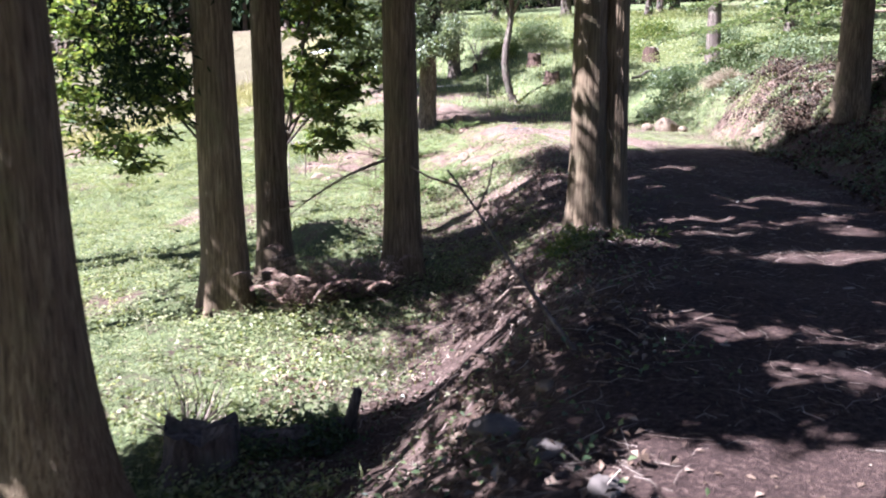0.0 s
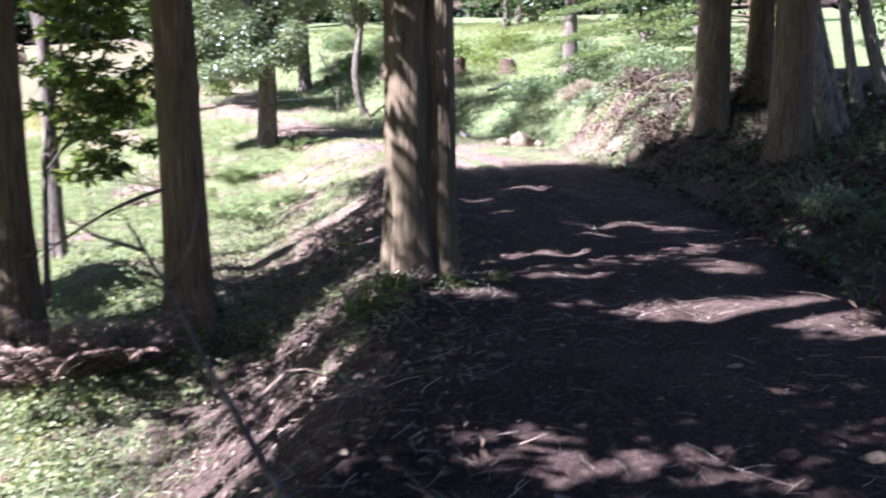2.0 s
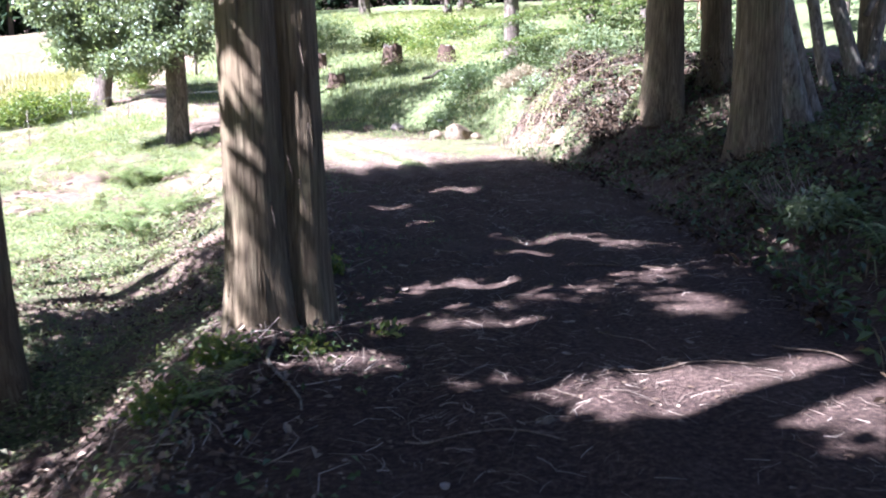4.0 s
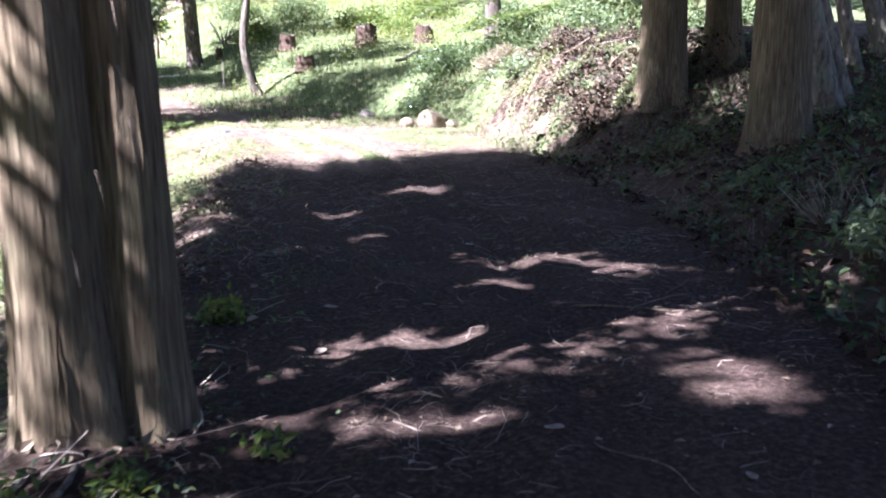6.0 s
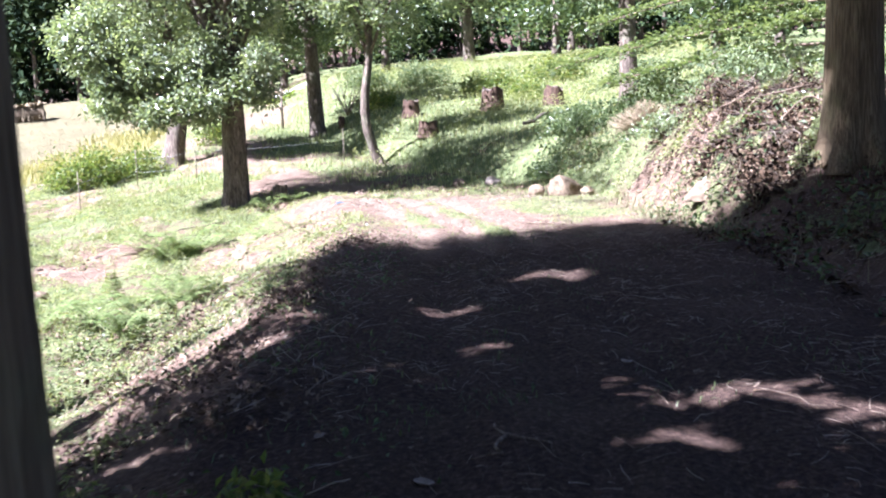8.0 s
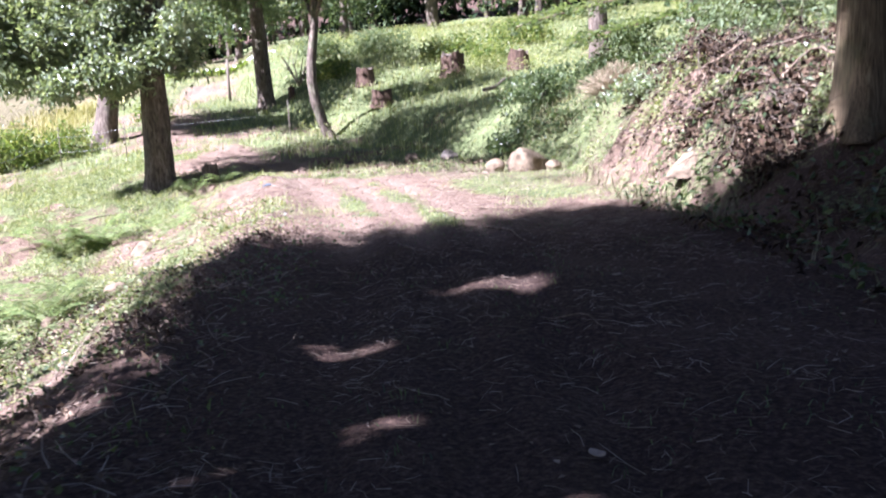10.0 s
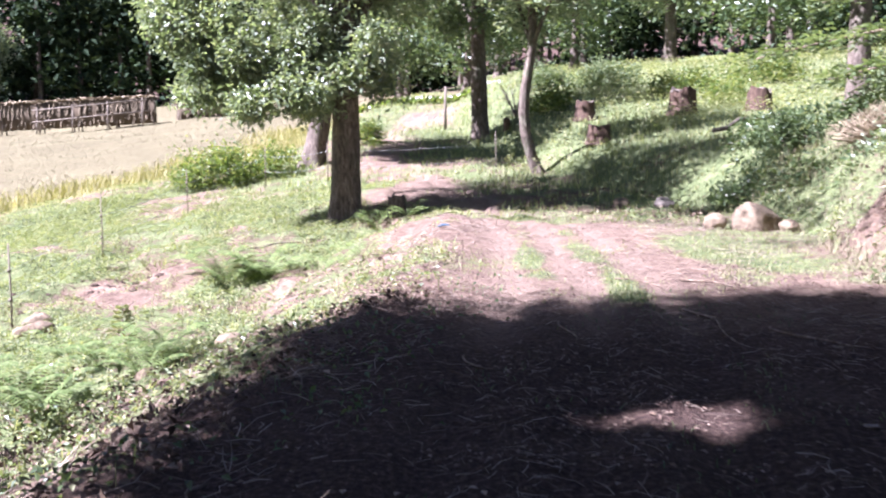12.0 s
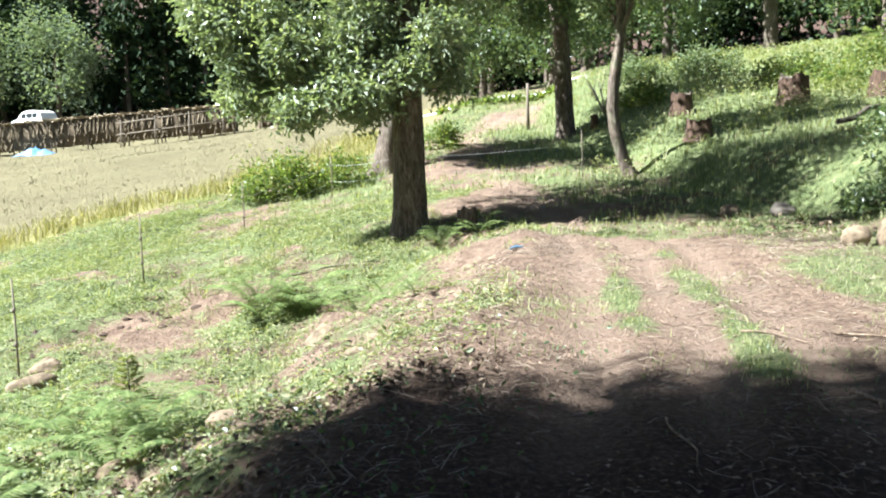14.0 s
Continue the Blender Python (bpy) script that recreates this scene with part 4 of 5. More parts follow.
lying("dead_twig", [(0.22, 5.9, 0.76), (0.3, 6.0, 0.92), (0.33, 6.05, 1.08)], 0.011, 0.004, "thin twig of a leaning dead sapling", "dead branch")
lying("dead_twig", [(0.1, 6.05, 0.9), (-0.1, 6.1, 0.96), (-0.22, 6.2, 1.02)], 0.01, 0.004, "thin twig of a leaning dead sapling", "dead branch")
lying("bare_stick", [(0.45, 7.8, -0.3), (0.6, 7.95, -0.2), (0.72, 7.98, -0.2), (0.9, 8.0, -0.28)], 0.013, 0.007, "pale curved stick on the bank", "stick")
lying("exposed_root", along((1.66, 10.1), (1.78, 8.7), 0.02), 0.014, 0.006, "pale exposed root at the cedar's foot", "root", M_PALEBARK)
lying("exposed_root", along((1.5, 10.1), (1.1, 8.3), 0.02), 0.016, 0.006, "pale exposed root at the cedar's foot", "root", M_PALEBARK)
lying("bare_stick", along((3.8, 19.95), (3.95, 19.3), 0.015, 9, 0.03), 0.008, 0.004, "thin crooked stick on the track", "stick")
lying("bare_stick", along((4.3, 21.9), (4.75, 21.75), 0.02, 9, 0.04), 0.009, 0.004, "pale stick on the sunlit track", "stick")
lying("bare_stick", along((4.9, 21.9), (5.4, 21.5), 0.02, 9, 0.04), 0.01, 0.005, "pale stick on the sunlit track", "stick")
lying("bare_stick", along((4.8, 20.6), (5.0, 19.4), 0.02, 9, 0.04), 0.014, 0.006, "thin stick lying in the shade", "stick")
lying("fallen_branch", along((6.6, 33.0), (8.6, 35.0), 0.35, 9, 0.12), 0.05, 0.02, "dark fallen branch on the slope", "branch", M_BARK)
lying("fallen_branch", along((-2.0, 28.5), (-0.6, 28.9), 0.02, 9, 0.08), 0.02, 0.01, "dark stick in the meadow grass", "branch", M_BARK)


def curled_leaf(x, y, size, turn):
    """A large pale dead leaf, cupped along its midrib."""
    u, v = np.meshgrid(np.linspace(-1, 1, 7), np.linspace(-1, 1, 9))
    w = np.sqrt(np.clip(1 - v ** 2, 0.02, 1)) * (0.75 - 0.2 * v)
    pts = np.stack([u * w * 0.38 * size, v * 0.5 * size, size * (0.22 * (u * w) ** 2 + 0.12 * v ** 2) + 0.008], -1).reshape(-1, 3)
    i, j = np.meshgrid(np.arange(8), np.arange(6), indexing="ij")
    q = np.stack([i * 7 + j, i * 7 + j + 1, (i + 1) * 7 + j + 1, (i + 1) * 7 + j], -1).reshape(-1, 4)
    ob = part("dead_leaf", (pts, q), M_PALELEAF, None, "large pale curled dead leaf lying on the track", True)
    ob.location, ob.rotation_euler = (x, y, gz(x, y)), (0, 0, turn)
    ob.modifiers.new("thickness", "SOLIDIFY").thickness = 0.002
    tagged(ob, category="leaf", group="large dead leaves")


M_PALELEAF = plain("pale_dead_leaf", (0.26, 0.2, 0.15), 0.8, 0, 0.25, 20)
for k, (lx, ly) in enumerate(((4.15, 9.39), (3.6, 10.0), (2.75, 11.6), (3.35, 9.3), (5.34, 17.7), (4.3, 14.45), (5.6, 19.3), (2.4, 13.3), (2.9, 12.6), (4.4, 11.2), (1.7, 5.4), (3.1, 6.9), (2.3, 7.6))):
    curled_leaf(lx, ly, 0.065 + 0.02 * (k % 3), 1.3 * k)
for k, (ax, ay, bx, by) in enumerate(((3.75, 9.9, 3.95, 9.35), (3.3, 13.2, 3.55, 12.8), (3.35, 13.0, 3.15, 12.75), (3.5, 9.0, 4.3, 8.85), (4.6, 9.2, 4.9, 8.6), (4.5, 12.0, 5.1, 11.7), (4.6, 16.7, 4.9, 16.2), (3.2, 18.9, 3.5, 18.6), (5.3, 19.7, 5.9, 19.2), (1.9, 17.3, 2.2, 16.8), (2.4, 16.6, 2.5, 16.1), (1.2, 17.9, 1.6, 17.2), (2.2, 8.2, 2.9, 8.0), (1.0, 5.6, 1.5, 5.2))):
    lying("bare_stick", along((ax, ay), (bx, by), 0.015, 9, 0.05), 0.006 + 0.002 * (k % 3), 0.003, "thin pale stick lying among needle litter", "stick")


# ---- fence ----
STAKES = [(-3.64, 24.4, 1.15), (-4.73, 28.85, 1.2), (-4.9, 33.0, 1.1), (-4.4, 36.9, 1.05), (-2.6, 36.6, 1.0), (1.76, 37.0, 1.1), (-3.4, 20.4, 1.1)]
for k, (sx, sy, sh) in enumerate(STAKES):
    t = thing("fence_stake", sx, sy, gz(sx, sy) - 0.1, "thin dark stake of a wire fence in the meadow", "fence post", "fence stakes")
    part("rod", tube([(0, 0, 0), (0.01, 0, sh * 0.5), (0, 0.01, sh + 0.1)], [0.014, 0.012, 0.01], 8), M_POST, t, "", True)
    for hh in (0.45, 0.85):
        part("insulator", tube([(0, 0, hh), (0, 0, hh + 0.05)], [0.024, 0.024], 8), M_POST, t, "", True)
order = [6, 0, 1, 2, 3, 4, 5]
for hh in (0.48, 0.88):
    pts = []
    for a, b in zip(order[:-1], order[1:]):
        A, B = STAKES[a], STAKES[b]
        pts.append(bent((A[0], A[1], gz(A[0], A[1]) - 0.1 + hh), (B[0], B[1], gz(B[0], B[1]) - 0.1 + hh), -0.06, 7)[:-1])
    ob = part("fence_wire", tube(np.concatenate(pts), np.full(sum(len(p) for p in pts), 0.0035), 4), M_WIRE, None, "thin wire strung between fence stakes", True)
    tagged(ob, category="wire", group="fence wires")
wp = part("wooden_post", tube([(0, 0, 0), (0, 0, 0.8), (0.02, 0, 1.6)], [0.06, 0.055, 0.05], 10), M_POST, None, "weathered wooden post beside the lane", True)
wp.location = (-1.0, 47, gz(-1.0, 47) - 0.05)
tagged(wp, category="post")


# ---- hay racks, van, sheet, vegetable plot ----
def hay_rack(a, b, top, full, label):
    """Poles on crossed legs with sheaves hung over them."""
    a, b = np.array(a, float), np.array(b, float)
    za, zb = gz(*a), gz(*b)
    t = thing("hay_rack", a[0], a[1], za, label, "hay rack", "hay racks")
    L = float(np.linalg.norm(b - a))
    d = np.append((b - a) / L, (zb - za) / L)
    n = np.array([-d[1], d[0], 0])
    for s in np.arange(0, L + 0.1, L / max(2, round(L / 2.4))):
        for w in (-1, 1):
            part("leg", tube([d * s + n * 0.45 * w - np.array([0, 0, 0.15]), d * s - n * 0.06 * w + np.array([0, 0, top + 0.15])], [0.045, 0.04], 7), M_POST, t, "", True)
    for h in ((top,) if full else (top, top * 0.55)):
        part("pole", tube([d * -0.3 + np.array([0, 0, h]), d * (L + 0.3) + np.array([0, 0, h])], [0.045, 0.045], 7), M_POST, t, "", True)
    k = int(L / 0.16)
    if full:
        m = int(L / 0.35)
        u = np.linspace(0, L, m)
        rows = []
        for off, h in ((0.3, 0.14), (0.3, top * 0.55), (0.06, top + 0.02), (-0.06, top + 0.02), (-0.3, top * 0.55), (-0.3, 0.14)):
            wob = np.random.default_rng(int(50 + 100 * h + 10 * off)).normal(size=(2, m)) * 0.035
            rows.append(d * u[:, None] + n * (off + wob[0])[:, None] + np.array([0, 0, 1.0]) * (h + wob[1])[:, None])
        i, j = np.meshgrid(np.arange(6), np.arange(m - 1), indexing="ij")
        i2 = (i + 1) % 6
        core = np.concatenate(rows), np.stack([i * m + j, i * m + j + 1, i2 * m + j + 1, i2 * m + j], -1).reshape(-1, 4)
        part("hay_body", core, M_HAYBODY, t, "dense brown drying straw", True)
    for h, depth in ((top, 1.0), (top * 0.62, 0.9)) if full else ():
        geos = []
        for w in (-1, 1):
            m = k * 5
            s = rng.random(m) * L
            a0 = d * s[:, None] + np.array([0, 0, h + 0.06]) + rng.normal(size=(m, 3)) * 0.03
            drop = depth * rng.uniform(0.75, 1.15, m)
            a1 = a0 + n * w * (0.2 + 0.15 * rng.random((m, 1))) - np.array([0, 0, 1.0]) * drop[:, None] + rng.normal(size=(m, 3)) * 0.06
            geos.append(sticks(a0, a1, 0.085, 0.06))
        part("hay", join(geos), M_HAY, t, "brown drying straw")["kind"] = "stuff"
        m = k * 14
        s = rng.random(m) * L
        a0 = d * s[:, None] + np.array([0, 0, h + 0.1]) + rng.normal(size=(m, 3)) * np.array([0.06, 0.06, 0.03])
        if h == top:
            part("ridge", sticks(a0, a0 + rng.normal(size=(m, 3)) * np.array([0.2, 0.2, 0.06]), 0.045, 0.1), M_HAYTOP, t, "pale straw ends on top")["kind"] = "stuff"
    return t


hay_rack((-46, 64), (-23.4, 70.2), 1.75, True, "long rack hung with brown drying straw")
hay_rack((-29.6, 66.9), (-23.6, 68.9), 1.6, False, "bare wooden pole rack in front of a hay rack")
hay_rack((-22.6, 72), (-19.5, 73.4), 1.1, True, "low rack of dark drying straw")

M_VAN = plain("white_van_paint", (0.8, 0.8, 0.8), 0.25, 0, 0.03, 2, spec=0.5)
M_TYRE = plain("tyre_rubber", (0.03, 0.03, 0.03), 0.9)
M_GLASS, _n, _l, _b = material("dark_car_glass", 0.05, 0, 0.6)
_b.inputs["Base Color"].default_value = (0.02, 0.025, 0.03, 1)


def van(x, y, turn):
    t = thing("van", x, y, gz(x, y), "small white van parked behind the hay rack", "van")
    t.rotation_euler = (0, 0, turn)
    side = [(-1.75, 0.35), (-1.75, 0.85), (-1.6, 1.0), (-1.0, 1.12), (-0.5, 1.58), (-0.15, 1.68), (0.5, 1.7), (1.1, 1.66), (1.5, 1.5), (1.68, 1.1), (1.72, 0.6), (1.7, 0.35)]
    bm = bmesh.new()
    rows = []
    for yy, k in ((-0.74, 0.94), (-0.68, 1.0), (0.68, 1.0), (0.74, 0.94)):
        rows.append([bm.verts.new((px * (0.99 if k < 1 else 1), yy * (1 - 0.1 * max(0, pz - 1.0)), 0.35 + (pz - 0.35) * (0.98 if k < 1 else 1))) for px, pz in side])
    m = len(side)
    for r0, r1 in zip(rows[:-1], rows[1:]):
        for k in range(m):
            bm.faces.new((r0[k], r0[(k + 1) % m], r1[(k + 1) % m], r1[k]))
    bm.faces.new(rows[0][::-1])
    bm.faces.new(rows[-1])
    bmesh.ops.recalc_face_normals(bm, faces=bm.faces)
    me = bpy.data.meshes.new("body")
    bm.to_mesh(me)
    bm.free()
    me.materials.append(M_VAN)
    body = new("body", me)
    body.parent = t
    for w in (-1, 1):
        for x0, x1 in ((-0.5, -0.02), (0.06, 0.62), (0.7, 1.2)):
            q = part("window", box(x0, w * 0.705 - 0.02, 1.14, x1, w * 0.705 + 0.02, 1.48), M_GLASS, t, "dark side window")
        for wx in (-1.1, 1.15):
            part("wheel", tube([(wx, w * 0.62, 0.28), (wx, w * 0.75, 0.28)], [0.28, 0.28], 18), M_TYRE, t, "black tyre")
    glass = box(-0.02, -0.56, 0, 0.02, 0.56, 0.56)
    c, s = math.cos(0.83), math.sin(0.83)
    v = glass[0]
    v = np.stack([v[:, 0] * c + v[:, 2] * s - 0.97, v[:, 1], -v[:, 0] * s + v[:, 2] * c + 1.16], 1)
    part("windscreen", (v, glass[1]), M_GLASS, t, "dark windscreen")


van(-42.4, 75.5, -0.25)

M_BLUE = plain("blue_sheet", (0.13, 0.25, 0.44), 0.45, 0, 0.2, 3)
M_SCRAP = plain("faded_blue_plastic", (0.05, 0.09, 0.14), 0.6, 0, 0.3, 9)
M_FILM = plain("white_mulch_film", (0.7, 0.7, 0.7), 0.4, 0, 0.08, 3)


def sheet(name, x, y, w, d, h, mat, label, category, turn=0.0):
    u, v = np.meshgrid(np.linspace(-1, 1, 18), np.linspace(-1, 1, 12))
    px, py = x + w / 2 * u * math.cos(turn) - d / 2 * v * math.sin(turn), y + w / 2 * u * math.sin(turn) + d / 2 * v * math.cos(turn)
    pz = height(px, py) + 0.03 + h * (1 - u ** 2) * (1 - v ** 2) * (0.6 + 0.8 * fbm(px * 3, py * 3, 1.0))
    i, j = np.meshgrid(np.arange(11), np.arange(17), indexing="ij")
    q = np.stack([i * 18 + j, i * 18 + j + 1, (i + 1) * 18 + j + 1, (i + 1) * 18 + j], -1).reshape(-1, 4)
    ob = part(name, (np.stack([px, py, pz], -1).reshape(-1, 3), q), mat, None, label, True)
    ob.modifiers.new("thickness", "SOLIDIFY").thickness = 0.01
    return tagged(ob, category=category)


sheet("tarpaulin", -35.0, 65.6, 2.4, 1.1, 0.5, M_BLUE, "crumpled blue tarpaulin on the mown field", "tarpaulin", 0.2)
sheet("plastic_scrap", 2.02, 26.0, 0.16, 0.1, 0.03, M_SCRAP, "small scrap of blue plastic on the track's edge", "litter", 0.4)
for k in range(2):
    sheet("mulch_film", -4.4, 61.5 + 1.6 * k, 8.5, 0.7, 0.15, M_FILM, "white mulch film over a vegetable bed", "mulch film", 0.12)["group"] = "vegetable beds"
for k in range(11):
    cx, cy = -6.6 + 0.5 * k, 57.8 + 0.05 * k
    t = thing("vegetable_plant", cx, cy, gz(cx, cy), "broad-leaved green vegetable plant in a row", "plant", "vegetable row")
    a = rng.random(24) * 6.283
    out = np.stack([np.cos(a), np.sin(a), 0.5 + 0 * a], 1)
    part("foliage", leaf_cloud(out * 0.05 + np.array([0, 0, 0.03]), 0.42, 0.3, 0.5, out, -0.4), M_LEAFLIGHT, t)


# ---- undergrowth ----
def on_ground(x, y, lift=0.0):
    return np.stack([x, y, height(x, y) + lift], 1)


def stuff(name, geo, mat, label, category):
    return tagged(part(name, geo, mat, None, label), category=category, kind="stuff")


def scatter(n, x0, x1, y0, y1, keep):
    """Random places in a rectangle, thinned by keep(x, y)."""
    x, y = rng.uniform(x0, x1, n), rng.uniform(y0, y1, n)
    k = rng.random(n) < keep(x, y)
    return x[k], y[k]


def turf_at(x, y):
    return np.clip(cover(x, y)[0] * 1.4 - 0.25 + 0.7 * fbm(x + 8, y + 3, 0.7, 2), 0, 1)


# weeds of the meadow and the slope below the track
x, y = scatter(96000, -9, 3.0, 4.0, 36, lambda x, y: turf_at(x, y) * (x < left_edge(y) + 0.3))
x, y = np.repeat(x, 3) + rng.normal(size=len(x) * 3) * 0.05, np.repeat(y, 3) + rng.normal(size=len(y) * 3) * 0.05
stuff("meadow_weeds", leaf_cloud(on_ground(x, y, 0.02 + 0.09 * rng.random(len(x)) * (0.4 + fbm(x, y, 1.5) ** 2)), rng.uniform(0.018, 0.055, len(x)) * np.interp(y, [6, 30], [0.85, 1.25]), 0.68, 0.55), M_WEED, "low leafy weeds covering the sunlit meadow", "weeds")
x, y = scatter(20000, -5, 0.6, 5, 12.5, lambda x, y: turf_at(x, y) * (x < left_edge(y) - 1.5) * np.clip(0.4 + fbm(x + 5, y + 60, 0.9, 2), 0, 1))
stuff("broad_weeds", leaf_cloud(on_ground(x, y, 0.03 + 0.13 * rng.random(len(x))), rng.uniform(0.035, 0.075, len(x)), 0.6, 0.6), M_GRASS, "bright broad-leaved weeds under the cedars", "weeds")
x, y = scatter(60000, -17, -7, 22, 44, lambda x, y: turf_at(x, y) * (x > field_edge(y) - 0.5))
x, y = np.repeat(x, 2) + rng.normal(size=len(x) * 2) * 0.06, np.repeat(y, 2) + rng.normal(size=len(y) * 2) * 0.06
stuff("field_edge_weeds", leaf_cloud(on_ground(x, y, 0.02 + 0.12 * rng.random(len(x))), rng.uniform(0.035, 0.08, len(x)), 0.7, 0.5), M_WEED, "low weeds between the meadow and the field", "weeds")
x, y = scatter(76000, -15, 3.2, 4.0, 42, lambda x, y: turf_at(x, y) * (x < left_edge(y) + 0.5) * np.clip(0.5 + fbm(x + 50, y, 2.2, 2), 0, 1))
stuff("meadow_grass", blades(on_ground(x, y), rng.uniform(0.05, 0.17, len(x)), 0.005), M_GRASS, "short bright grass in the meadow", "grass")
x, y = scatter(34000, 2.0, 8.0, 20.5, 30, lambda x, y: turf_at(x, y) * (x > left_edge(y)) * np.clip(cover(x, y)[0] * 1.5, 0, 1))
stuff("verge_grass", blades(on_ground(x, y), rng.uniform(0.02, 0.07, len(x)), 0.0035, 0.7), M_GRASS, "thin grass strips between the wheel ruts", "grass")
x, y = scatter(80000, -6, 22, 28, 70, lambda x, y: turf_at(x, y) * (x > field_edge(y)) * np.clip(1.3 - y / 90, 0.3, 1))
stuff("hillside_grass", blades(on_ground(x, y), rng.uniform(0.07, 0.24, len(x)) * np.interp(y, [30, 50], [0.7, 1.5]) * (0.5 + 0.8 * np.clip(fbm(x, y, 4.0) + 0.4, 0, 1)), 0.013), M_GRASS, "bright rough grass on the hillside", "grass")
x, y = scatter(76000, 2, 24, 36, 68, lambda x, y: np.clip(0.4 + 1.2 * fbm(x, y, 3.0, 2), 0, 1))
stuff("hillside_weeds", leaf_cloud(on_ground(x, y, 0.1 + 0.35 * rng.random(len(x))), rng.uniform(0.06, 0.13, len(x)), 0.68, 0.45), M_GRASS, "tall leafy weeds on the sunny hillside", "weeds")
x, y = scatter(26000, -22, -5, 30, 52, lambda x, y: cover(x, y)[2])
stuff("ripe_rice", blades(on_ground(x, y), rng.uniform(0.3, 0.55, len(x)), 0.012, 0.6), M_RICE, "band of ripe yellow rice at the field's edge", "rice")
x, y = scatter(30000, -50, -7, 34, 86, lambda x, y: cover(x, y)[3] * np.clip(1.2 - y / 100, 0.2, 1))
stuff("rice_stubble", blades(on_ground(x, y), rng.uniform(0.05, 0.15, len(x)), 0.012), M_STUBBLE, "tan stubble on the mown field", "stubble")

# taller tufts and dry straw that break the meadow up
cx, cy = scatter(2600, -9, 2.6, 5.0, 36, lambda x, y: turf_at(x, y) * (x < left_edge(y) + 0.1) * np.clip(0.35 + fbm(x + 70, y, 1.6, 2), 0, 1))
rr, hh = rng.uniform(0.08, 0.26, len(cx)), rng.uniform(0.06, 0.3, len(cx))
k = np.repeat(np.arange(len(cx)), 70)
a, q = rng.random(len(k)) * 6.283, np.sqrt(rng.random(len(k)))
at = on_ground(cx[k] + rr[k] * q * np.cos(a), cy[k] + rr[k] * q * np.sin(a))
at[:, 2] += hh[k] * rng.random(len(k)) * (1.1 - 0.8 * q * q)
stuff("weed_tufts", leaf_cloud(at, rng.uniform(0.022, 0.065, len(k)), 0.45, 0.45, None, 0.2), M_WEED, "taller leafy tufts standing in the meadow", "weeds")
x, y = scatter(26000, -8, 3.0, 4.0, 34, lambda x, y: np.clip(0.75 - turf_at(x, y), 0, 1) * (x < left_edge(y) + 0.6) * np.clip(0.3 + fbm(x + 20, y + 2, 1.2, 2), 0, 1))
a, l = rng.random(len(x)) * 6.283, rng.uniform(0.05, 0.22, len(x))
stuff("meadow_straw", sticks(on_ground(x, y, 0.01), on_ground(x + l * np.cos(a), y + l * np.sin(a), 0.01 + 0.07 * rng.random(len(x))), rng.uniform(0.0015, 0.004, len(x)), 0.15), M_TWIG, "dry straw and stalks strewn over bare soil", "litter")
x, y = scatter(9000, 6.6, 11, 19, 30, lambda x, y: np.clip(0.3 + fbm(x + 5, y, 0.9, 2), 0, 1) * (x > right_foot(y) - 0.5) * np.where((y > 20) & (y < 25.9) & (x > right_foot(y) + 0.35) & (x < right_foot(y) + 3), 0, 1))
stuff("bank_straw", blades(on_ground(x, y), rng.uniform(0.06, 0.3, len(x)), 0.006, 0.9), M_STUBBLE, "dry grass on the sunlit cut bank", "grass")

# the shaded upper bank, its weeds and leaves coloured dark to deepen the shade
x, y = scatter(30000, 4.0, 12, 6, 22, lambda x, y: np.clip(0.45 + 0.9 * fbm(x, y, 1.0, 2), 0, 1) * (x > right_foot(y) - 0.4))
stuff("bank_weeds", leaf_cloud(on_ground(x, y, 0.02 + 0.2 * rng.random(len(x)) ** 2), rng.uniform(0.05, 0.13, len(x)), 0.45, 0.5), M_LEAFDARK, "low weeds coloured dark for shade on the bank", "weeds")
x, y = scatter(5000, 4.4, 11, 6, 22, lambda x, y: np.clip(0.2 + fbm(x + 5, y, 0.9, 2), 0, 1) * (x > right_foot(y) - 0.3))
stuff("bank_grass", blades(on_ground(x, y), rng.uniform(0.12, 0.4, len(x)), 0.006, 0.8), M_STUBBLE, "dry grass stalks on the shaded bank", "grass")
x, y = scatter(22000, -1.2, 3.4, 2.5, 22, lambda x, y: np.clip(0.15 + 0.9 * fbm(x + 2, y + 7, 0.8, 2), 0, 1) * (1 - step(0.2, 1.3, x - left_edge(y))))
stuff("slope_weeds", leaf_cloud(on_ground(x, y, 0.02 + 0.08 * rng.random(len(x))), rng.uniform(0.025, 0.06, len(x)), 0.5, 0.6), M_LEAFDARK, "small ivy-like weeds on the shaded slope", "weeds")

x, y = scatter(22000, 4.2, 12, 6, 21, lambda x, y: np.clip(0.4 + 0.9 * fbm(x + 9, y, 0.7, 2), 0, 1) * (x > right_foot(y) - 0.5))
stuff("bank_dead_leaves", leaf_cloud(on_ground(x, y, 0.01 + 0.1 * rng.random(len(x))), rng.uniform(0.05, 0.13, len(x)), 0.5, 0.5), M_BRUSH, "dead leaves coloured dark for shade, covering the bank", "leaf litter")

x, y = scatter(52000, -1.6, 3.2, 3, 21, lambda x, y: np.clip(0.3 + 0.9 * fbm(x + 4, y + 3, 0.6, 2), 0, 1) * (1 - step(-0.1, 0.7, x - left_edge(y))))
stuff("slope_fallen_leaves", leaf_cloud(on_ground(x, y, 0.01 + 0.05 * rng.random(len(x))), rng.uniform(0.03, 0.085, len(x)), 0.5, 0.5), M_DEADLEAF, "fallen leaves and bark chips on the track's slope", "leaf litter")
